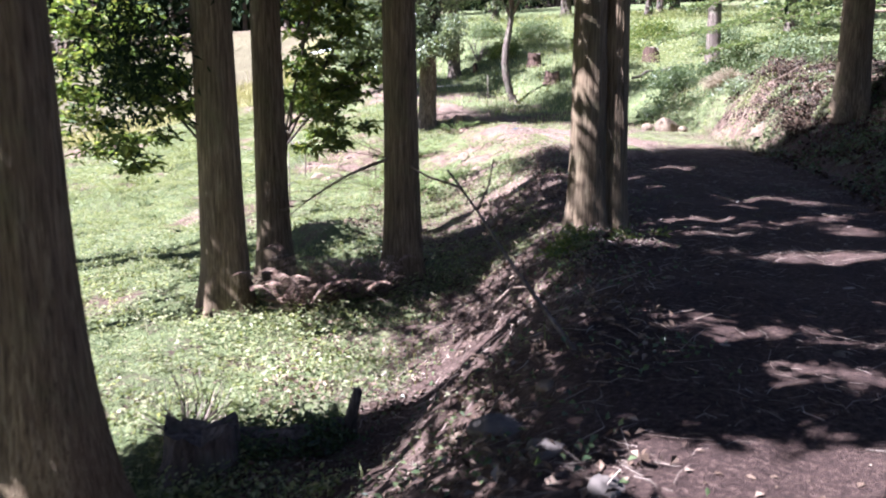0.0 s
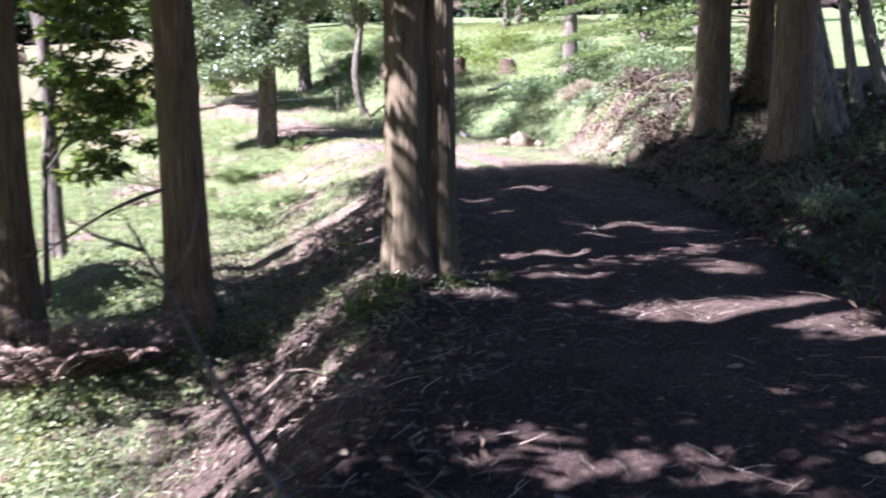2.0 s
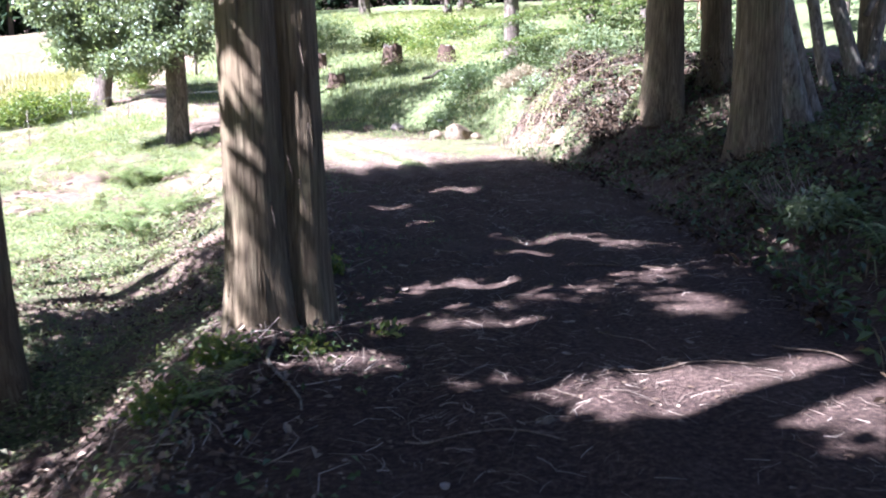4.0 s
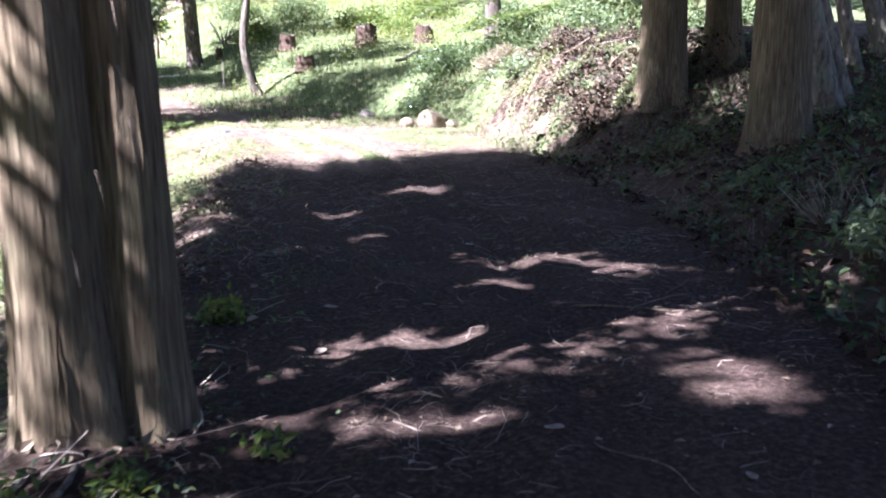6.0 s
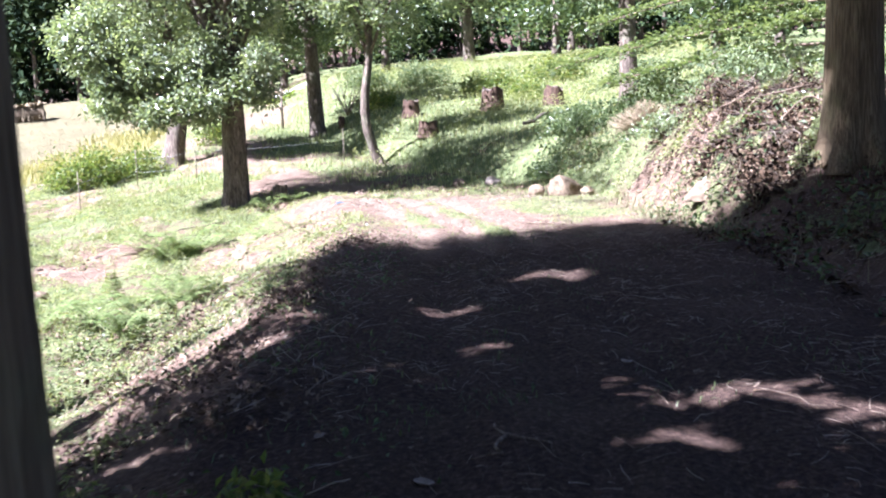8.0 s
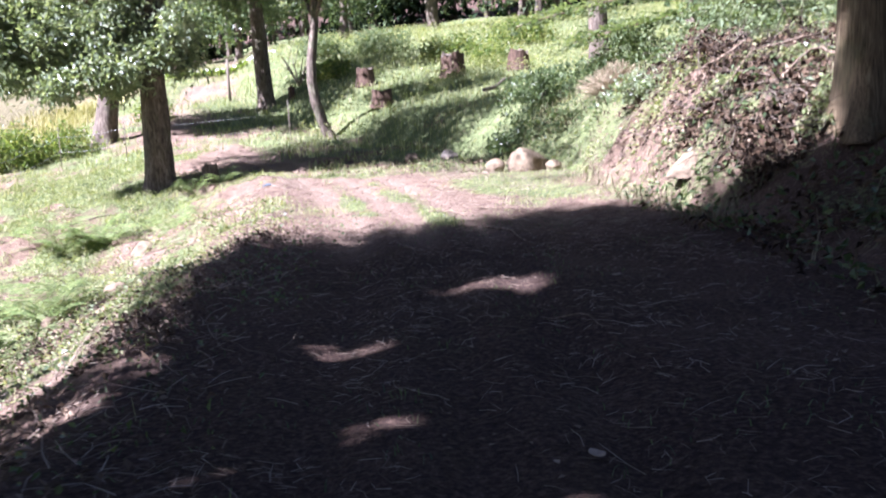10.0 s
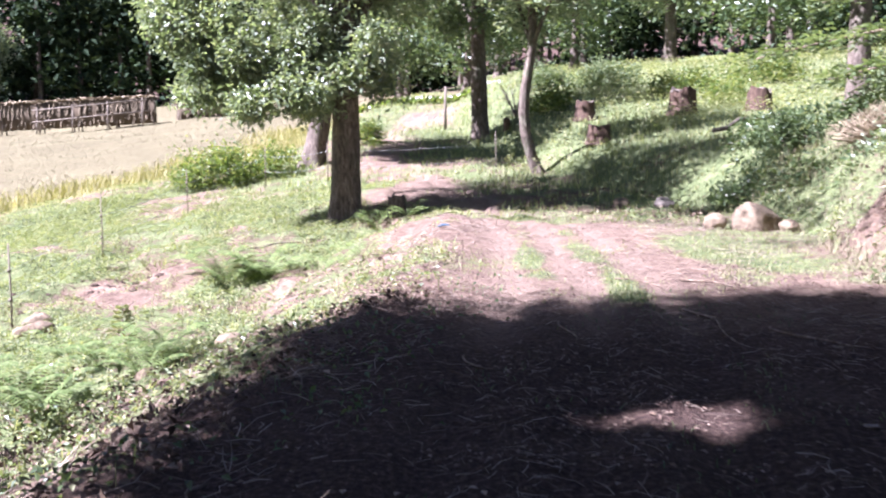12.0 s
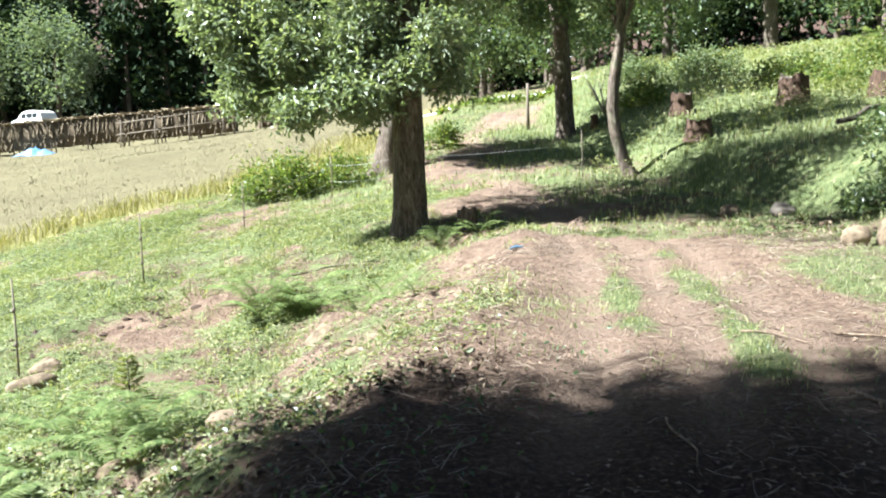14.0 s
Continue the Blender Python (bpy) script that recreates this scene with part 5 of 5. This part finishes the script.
x, y = scatter(3800, -1.2, 3.2, 3, 21, lambda x, y: np.clip(0.4 + fbm(x + 8, y, 0.9, 2), 0, 1) * (1 - step(0.2, 1.0, x - left_edge(y))))
a, l = rng.random(len(x)) * 6.283, rng.uniform(0.06, 0.26, len(x))
stuff("slope_twigs", sticks(on_ground(x, y, 0.01), on_ground(x + l * np.cos(a), y + l * np.sin(a), 0.01 + 0.1 * rng.random(len(x))), rng.uniform(0.002, 0.0045, len(x)), 0.15), M_TWIG, "dry twigs strewn down the track's slope", "twigs")

# litter on the track
x, y = scatter(56000, -1.5, 8, 2.5, 30, lambda x, y: np.clip(0.25 + 0.9 * fbm(x + 3, y + 1, 0.9, 3), 0, 1))
a = rng.random(len(x)) * 6.283
l = rng.uniform(0.03, 0.16, len(x)) * (1 + (rng.random(len(x)) < 0.06) * 1.6)
p0 = on_ground(x, y, 0.006)
x1, y1 = x + l * np.cos(a), y + l * np.sin(a)
stuff("needle_litter", sticks(p0, on_ground(x1, y1, 0.006 + 0.03 * rng.random(len(x))), rng.uniform(0.001, 0.0028, len(x)), 0.16), M_TWIG, "fallen needles, twigs and straw on the track", "litter")
x, y = scatter(22000, -3.5, 8, 2.5, 24, lambda x, y: np.clip(0.2 + 0.9 * fbm(x + 13, y + 5, 0.8, 3), 0, 1))
stuff("fallen_leaves", leaf_cloud(on_ground(x, y, 0.008), rng.uniform(0.02, 0.055, len(x)), 0.9, 0.6, None, 0, 0.15), M_DEADLEAF, "brown fallen leaves and bark flakes on the ground", "litter")
x, y = scatter(40000, -3, 7.5, 17, 30, lambda x, y: np.clip(0.9 - cover(x, y)[0], 0, 1) * np.clip(0.4 + fbm(x, y, 0.7), 0, 1))
stuff("soil_clods", leaf_cloud(on_ground(x, y, 0.01), rng.uniform(0.012, 0.04, len(x)), 0.92, 0.8, None, 0, 0.25), M_CRUMB, "crumbs of pale soil and straw", "litter")


x, y = scatter(20000, 1.6, 7.2, 13.5, 28, lambda x, y: np.clip(0.05 + 0.25 * step(19, 22, y) + 1.1 * fbm(x + 17, y + 3, 0.6, 3), 0, 1))
a, l = rng.random(len(x)) * 6.283, rng.uniform(0.03, 0.14, len(x))
stuff("track_straw", sticks(on_ground(x, y, 0.006), on_ground(x + l * np.cos(a), y + l * np.sin(a), 0.008 + 0.035 * rng.random(len(x))), rng.uniform(0.001, 0.0024, len(x)), 0.2), M_TWIG, "short dry straw strewn over the track", "litter")
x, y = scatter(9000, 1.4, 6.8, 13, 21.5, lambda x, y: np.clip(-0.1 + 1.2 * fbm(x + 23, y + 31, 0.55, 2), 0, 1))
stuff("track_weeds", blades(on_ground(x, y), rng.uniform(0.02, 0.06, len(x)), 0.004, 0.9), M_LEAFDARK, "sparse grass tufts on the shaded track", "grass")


def brush_heap():
    """Dead vines and leaves hanging over the cut bank."""
    def on_face(x, y):
        d = x - right_foot(y) + 0.25 * fbm(x + 4, y, 0.9, 2)
        return step(0.25, 0.7, d) * (1 - step(2.4, 3.2, d)) * (1 - 0.85 * step(23.2, 24.6, y) * (1 - step(0.9, 1.3, d)))
    x, y = scatter(52000, 6.9, 10.4, 19.8, 25.8, lambda x, y: np.clip(0.5 + 1.0 * fbm(x, y, 0.7, 2), 0, 1) * on_face(x, y))
    heap = np.clip(0.25 + 0.9 * fbm(x + 7, y + 2, 0.8, 2), 0.04, 0.8)
    at = on_ground(x, y, heap * rng.random(len(x)) ** 1.3)
    half = rng.random(len(x)) < 0.84
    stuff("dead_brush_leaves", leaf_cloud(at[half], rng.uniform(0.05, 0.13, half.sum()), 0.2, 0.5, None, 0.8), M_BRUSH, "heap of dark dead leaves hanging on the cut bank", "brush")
    stuff("dry_brush_leaves", leaf_cloud(at[~half], rng.uniform(0.04, 0.12, (~half).sum()), 0.25, 0.45, None, 0.8), M_DEADLEAF, "dry brown leaves hanging on the cut bank", "brush")
    k = rng.integers(0, len(at), 1500)
    stuff("dead_brush_stems", sticks(at[k], at[k] + rng.normal(size=(1500, 3)) * np.array([0.25, 0.25, 0.22]) - np.array([0.1, 0.1, 0.1]), rng.uniform(0.003, 0.008, 1500), 0.2), M_BARK, "tangled dead stems on the cut bank", "brush")
    green = np.flatnonzero(fbm(x + 30, y, 0.8, 2) > 0.2)
    k = green[rng.integers(0, len(green), 2600)]
    stuff("brush_greenery", leaf_cloud(at[k] + np.array([-0.05, -0.05, 0.08]), rng.uniform(0.04, 0.09, 2600), 0.4, 0.5), M_WEED, "green leaves among dead brush", "brush")
    x, y = scatter(14000, 6.7, 9.6, 22.0, 27.6, lambda x, y: np.clip(0.25 + 1.1 * fbm(x + 2, y + 8, 0.7, 2), 0, 1) * (x > right_foot(y) - 0.1) * (x < right_foot(y) + 1.9))
    stuff("cut_bank_weeds", leaf_cloud(on_ground(x, y, 0.02 + 0.12 * rng.random(len(x))), rng.uniform(0.04, 0.1, len(x)), 0.55, 0.5), M_WEED, "patchy green weeds on the sunlit cut bank", "weeds")
    for a, b, r in (((9.2, 20.9), (8.2, 20.7), 0.022), ((8.9, 21.6), (7.6, 21.3), 0.014), ((9.6, 20.6), (8.9, 20.2), 0.016), ((8.3, 22.4), (7.5, 22.0), 0.012)):
        lying("dead_vine", along(a, b, 0.3, 10, 0.12), r, r * 0.4, "pale dead vine hanging over the brush", "vine")


brush_heap()


def slope_litter():
    """Dead leaves and dark weeds over the rough soil at the slope's foot."""
    x, y = scatter(9000, 2.6, 7.6, 27.6, 34.5, lambda x, y: np.clip(0.15 + 1.3 * fbm(x, y, 0.8, 2), 0, 1) * step(0.0, 0.8, y - 27.6 - 0.25 * (x - 5) ** 2 * (x < 5)))
    stuff("slope_dead_leaves", leaf_cloud(on_ground(x, y, 0.01 + 0.05 * rng.random(len(x))), rng.uniform(0.035, 0.09, len(x)), 0.6, 0.5), M_DEADLEAF, "brown dead leaves over rough soil on the slope", "leaf litter")
    x, y = scatter(9000, 6.6, 9.2, 26.9, 33.0, lambda x, y: np.clip(0.2 + 1.2 * fbm(x + 3, y, 0.6, 2), 0, 1))
    stuff("slope_weeds", leaf_cloud(on_ground(x, y, 0.05 + 0.4 * rng.random(len(x))), rng.uniform(0.06, 0.14, len(x)), 0.4, 0.5), M_LEAFDARK, "dark green herbs on the slope above the boulders", "weeds")


slope_litter()


def straw_clump(x, y, r, h, n, mat, label):
    a = rng.random(n) * 6.283
    q = np.sqrt(rng.random(n))
    base = on_ground(x + 0.3 * r * q * np.cos(a), y + 0.3 * r * q * np.sin(a))
    tip = base + np.stack([np.cos(a) * r * q, np.sin(a) * r * q, h * (1.1 - q * rng.uniform(0.6, 1.3, n))], 1)
    ob = part("dead_grass_clump", sticks(base, tip, 0.006, 0.2), mat, None, label)
    return tagged(ob, category="grass clump", kind="stuff")


straw_clump(8.4, 28.0, 0.6, 0.55, 800, M_HAYTOP, "clump of pale dead grass on the bank's edge")
straw_clump(-1.55, 10.7, 0.5, 0.6, 160, M_DEADLEAF, "dried brown bracken round the cedar's foot")
straw_clump(-1.0, 11.2, 0.5, 0.5, 120, M_DEADLEAF, "dried brown bracken round the cedar's foot")
straw_clump(-2.0, 6.9, 0.35, 0.6, 60, M_TWIG, "dry upright stalks beside the rotten stump")
straw_clump(6.9, 12.9, 0.4, 0.6, 90, M_TWIG, "dry stalks on the shaded bank")


def fern(x, y, size, fronds, label="green fern with arching fronds in the meadow", mat=None, rise=1.0, group="ferns"):
    t = thing("fern", x, y, gz(x, y), label, "fern", group)
    for k in range(fronds):
        a = 6.283 * (k + 0.5 * rng.random()) / fronds
        L, up = size * rng.uniform(0.75, 1.1), rise * rng.uniform(0.55, 1.15)
        s = np.linspace(0, 1, 22)
        d = np.array([math.cos(a), math.sin(a), 0])
        p = d * (L * s)[:, None] + np.array([0, 0, 1]) * (L * (up * s * 1.9 - 1.25 * up * s * s))[:, None]
        at = np.repeat(p[3:], 2, 0)
        side = np.cross(d, [0, 0, 1])
        w = np.tile([1.0, -1.0], len(s) - 3)[:, None]
        ln = np.repeat(L * 0.3 * np.sin(np.pi * (0.12 + 0.86 * s[3:])) ** 0.8, 2)
        lead = unit(side * w + d * 0.45)
        tip, wd = at + lead * ln[:, None] - np.array([0, 0, 0.15]) * ln[:, None], d * 0.026 * size * 1.6
        v = np.stack([at - wd * 0.5, at + wd * 0.7, tip], 1).reshape(-1, 3)
        part("frond", (v, np.arange(len(v)).reshape(-1, 3)), mat or M_FERN, t)
    return t


for k, (fx, fy, fs) in enumerate(((-1.5, 26.5, 0.8), (-0.95, 26.8, 0.75), (-1.9, 27.1, 0.65), (-1.2, 25.9, 0.7), (-0.6, 26.2, 0.6), (-0.25, 21.7, 0.55), (0.1, 21.2, 0.5), (-0.7, 21.4, 0.5), (0.1, 20.7, 0.55), (-0.9, 20.4, 0.55), (-0.4, 19.9, 0.5), (0.9, 23.6, 0.4), (1.25, 24.3, 0.4), (0.75, 24.9, 0.45), (-1.4, 22.0, 0.5), (0.3, 29.2, 0.5), (0.8, 29.7, 0.45), (-1.6, 20.6, 0.5), (6.3, 10.5, 0.45), (6.8, 11.4, 0.35), (1.35, 8.9, 0.28))):
    fern(fx, fy, fs, 9)


for fx, fy, fs in ((-1.95, 10.6, 0.5), (-1.6, 10.5, 0.55), (-1.3, 10.75, 0.5), (-1.0, 10.7, 0.45), (-1.75, 11.1, 0.5), (-0.75, 11.1, 0.45)):
    fern(fx, fy, fs, 11, "dried brown bracken round the cedar's foot", M_DRY, 1.6, "dried bracken")


def bush(x, y, r, h, n, mat, size, label):
    t = thing("bush", x, y, gz(x, y), label, "bush", "bushes")
    c = unit(rng.normal(size=(40, 3))) * np.array([r, r, h]) * rng.uniform(0.5, 0.95, (40, 1))
    c[:, 2] = np.abs(c[:, 2])
    for k in range(7):
        part("stem", tube(bent((0, 0, -0.05), c[k], 0.05, 5), np.linspace(0.02, 0.006, 5), 5), M_BARK, t, "", True)
    at = c[rng.integers(0, 40, n)] + rng.normal(size=(n, 3)) * r * 0.17
    at[:, 2] = np.maximum(at[:, 2], 0.02)
    part("foliage", leaf_cloud(at, size, 0.4, 0.45, None, 0.4), mat, t)


bush(-1.35, 6.45, 0.36, 0.2, 1100, M_LEAFDARK, 0.06, "dark leafy weeds growing over a rotten log")
bush(-0.95, 6.55, 0.34, 0.22, 1100, M_LEAFDARK, 0.06, "dark leafy weeds growing over a rotten log")
bush(-1.9, 6.5, 0.2, 0.25, 300, M_WEED, 0.06, "green weeds beside a rotten stump")
bush(-6.1, 37.8, 1.2, 1.1, 3800, M_LEAFLIGHT, 0.13, "rounded green bush at the field's edge")
bush(-4.7, 38.6, 0.9, 0.9, 1800, M_LEAFLIGHT, 0.13, "low green bush by the leaning tree")
bush(10.2, 26.8, 1.2, 1.0, 3000, M_SPRAY, 0.12, "light green shrub on top of the bank")
bush(9.4, 29.6, 1.1, 0.9, 2600, M_SPRAY, 0.12, "light green shrub on top of the bank")
bush(12.0, 25.0, 1.3, 1.1, 3000, M_SPRAY, 0.12, "light green shrub on top of the bank")
bush(1.42, 9.7, 0.22, 0.2, 260, M_LEAFLIGHT, 0.07, "small bright seedling at the cedar's foot")
bush(1.15, 8.9, 0.2, 0.16, 200, M_LEAFLIGHT, 0.07, "small bright seedling on the track's edge")
bush(1.9, 9.75, 0.14, 0.12, 120, M_LEAFLIGHT, 0.06, "small bright seedling at the cedar's foot")
bush(2.43, 10.16, 0.1, 0.1, 40, M_LEAFLIGHT, 0.08, "small broad-leaved seedling on the track")
bush(2.2, 12.4, 0.18, 0.14, 160, M_LEAFLIGHT, 0.07, "small bright seedling on the track's edge")
bush(6.65, 11.9, 0.4, 0.3, 500, M_LEAF, 0.1, "small leafy plant on the shaded bank")
bush(7.9, 25.0, 0.5, 0.5, 900, M_LEAF, 0.09, "small green shrub on the cut bank")
bush(7.5, 46.0, 1.3, 0.7, 2200, M_LEAFLIGHT, 0.16, "sprawling green shrub on the hillside")
bush(10.5, 48.5, 1.5, 0.8, 2400, M_LEAFLIGHT, 0.16, "sprawling green shrub on the hillside")
bush(5.0, 50.0, 1.4, 0.8, 2200, M_SPRAY, 0.16, "sprawling green shrub on the hillside")
bush(13.0, 44.0, 1.3, 0.9, 2200, M_SPRAY, 0.16, "sprawling green shrub on the hillside")
bush(8.6, 43.4, 1.0, 0.6, 1500, M_LEAFLIGHT, 0.14, "low green shrub beside an old stump")
bush(2.4, 52.5, 1.2, 0.8, 1800, M_SPRAY, 0.16, "sprawling green shrub on the hillside")
bush(7.6, 30.4, 0.8, 0.5, 1300, M_LEAFDARK, 0.1, "dark low shrub on the shaded slope")
bush(6.6, 29.3, 0.6, 0.4, 900, M_LEAFDARK, 0.1, "dark low shrub on the shaded slope")
bush(-3.1, 43.5, 0.7, 0.7, 1200, M_LEAFLIGHT, 0.13, "low green bush beside the lane")
bush(3.0, 45.5, 0.9, 0.8, 1600, M_LEAFLIGHT, 0.13, "leggy green shrub by the stump")


def fir_seedling(x, y, h):
    """A young conifer with whorls of short level shoots."""
    t = thing("fir_seedling", x, y, gz(x, y) - 0.02, "small pale green fir seedling in the meadow", "seedling")
    part("stem", tube([(0, 0, 0), (0, 0, h)], [0.012, 0.004], 6), M_BARK, t, "", True)
    for k in range(7):
        z, reach = h * (0.15 + 0.12 * k), h * 0.34 * (1 - k / 8.5)
        a = np.repeat(np.arange(6) * 1.047 + 0.5 * k, 26)
        q = np.tile(np.linspace(0.1, 1, 26), 6) * reach
        at = np.stack([q * np.cos(a), q * np.sin(a), z + 0.25 * q], 1)
        part("whorl", leaf_cloud(at, 0.05, 0.6, 0.22, np.stack([np.cos(a), np.sin(a), 0 * a], 1) * 2, 0), M_GRASS, t)


fir_seedling(-1.46, 23.3, 0.5)


def bare_shrub(x, y):
    t = thing("bare_shrub", x, y, gz(x, y) - 0.05, "leafless pale shrub beside the tree", "shrub")
    for k in range(9):
        a = 6.283 * k / 9 + rng.random()
        e = np.array([0.6 * math.cos(a), 0.6 * math.sin(a), rng.uniform(0.7, 1.3)])
        b = part("branch", tube(bent((0, 0, 0), e, 0.12, 7), np.linspace(0.035, 0.01, 7), 6), M_PALEBARK, t, "", True)
        for _ in range(2):
            part("twig", tube(bent(e * 0.6, e * 0.6 + rng.normal(size=3) * 0.3 + np.array([0, 0, 0.2]), 0.03, 4), np.linspace(0.014, 0.005, 4), 5), M_PALEBARK, b, "", True)


bare_shrub(1.7, 45.6)


# ---- far woods ----
def far_tree_geo(n, h, r, size, conifer, g):
    k = 46
    if conifer:
        hh = g.random(k) ** 0.8
        q = r * (1.05 - hh) * np.sqrt(g.random(k))
        a = g.random(k) * 6.283
        c = np.stack([q * np.cos(a), q * np.sin(a), h * (0.02 + 0.96 * hh)], 1)
    else:
        c = g.normal(size=(k, 3))
        c = c / np.linalg.norm(c, axis=1, keepdims=True) * np.array([r, r, h * 0.42]) * g.uniform(0.5, 1, (k, 1)) + np.array([0, 0, h * 0.55])
    return c[g.integers(0, k, n)] + g.normal(size=(n, 3)) * np.array([r, r, r]) * 0.2


dark, pale, stems = [], [], []
for k in range(164):
    row = k % 4
    x = -95 + 150 * (k // 4) / 41 + rng.uniform(-1.5, 1.5)
    y = 92 + 7 * row + rng.uniform(-2, 2) - 6 * step(-30, -60, x) * (x < -30)
    h = rng.uniform(11, 17)
    con = rng.random() < (1.0 if x < -12 else 0.35)
    at = far_tree_geo(900, h, rng.uniform(2.8, 4.2), 1, con, rng) + np.array([x, y, gz(x, y)])
    (dark if con else pale).append(at)
    stems.append(tube([(x, y, gz(x, y) - 0.3), (x, y, gz(x, y) + h * 0.85)], [0.25, 0.06], 6))
d, p = np.concatenate(dark), np.concatenate(pale)
stuff("conifer_woods", leaf_cloud(d, rng.uniform(0.55, 1.1, len(d)), 0.2, 0.5, None, 0.7), M_NEEDLE, "dark conifer woods beyond the field", "woods")
stuff("broadleaf_woods", leaf_cloud(p, rng.uniform(0.45, 0.8, len(p)), 0.35, 0.5), M_LEAFDARK, "mixed broadleaf woods beyond the hillside", "woods")
stuff("woodland_trunks", join(stems), M_BARK, "dim trunks inside the far woods", "woods")
for x, y, h, r in ((-46.5, 84, 10, 3.6), (-49.5, 88, 11, 3.4), (-53, 82, 10, 3.5)):
    t = thing("woodland_edge_tree", x, y, gz(x, y) - 0.2, "sunlit grey-green tree at the woods' edge", "tree", "woods' edge trees")
    part("trunk", stem_geo([(0, 0, 0), (0.1, 0, h * 0.3), (0, 0, h * 0.8)], [0.25, 0.2, 0.05], 12, 0.02), M_BARK, t, "", True)
    part("crown", leaf_cloud(far_tree_geo(4200, h, r, 1, False, rng), 0.36, 0.4, 0.5), M_LEAFGREY, t)
for x, y, h, r in ((-2, 80, 9, 3.4), (4, 84, 10, 3.6), (-9, 82, 9, 3.2), (24, 66, 9, 3.4), (30, 60, 10, 3.8), (22, 52, 8, 3.0), (27, 42, 9, 3.2), (34, 48, 10, 3.6), (24, 33, 8, 3.0), (3.5, 64, 8, 3.2), (12.5, 58, 8, 3.4), (-3, 70, 8, 3.2), (15, 66, 9, 3.6), (17.5, 48, 7, 2.8), (-8, 74, 8, 3.0)):
    t = thing("hillside_tree", x, y, gz(x, y) - 0.2, "grey-green broadleaf tree on the upper hillside", "tree", "hillside trees")
    part("trunk", stem_geo([(0, 0, 0), (0.1, 0, h * 0.3), (0, 0, h * 0.8)], [0.25, 0.2, 0.05], 12, 0.02), M_BARK, t, "", True)
    part("crown", leaf_cloud(far_tree_geo(2600, h, r, 1, False, rng), 0.36, 0.4, 0.5), M_LEAFDARK, t)
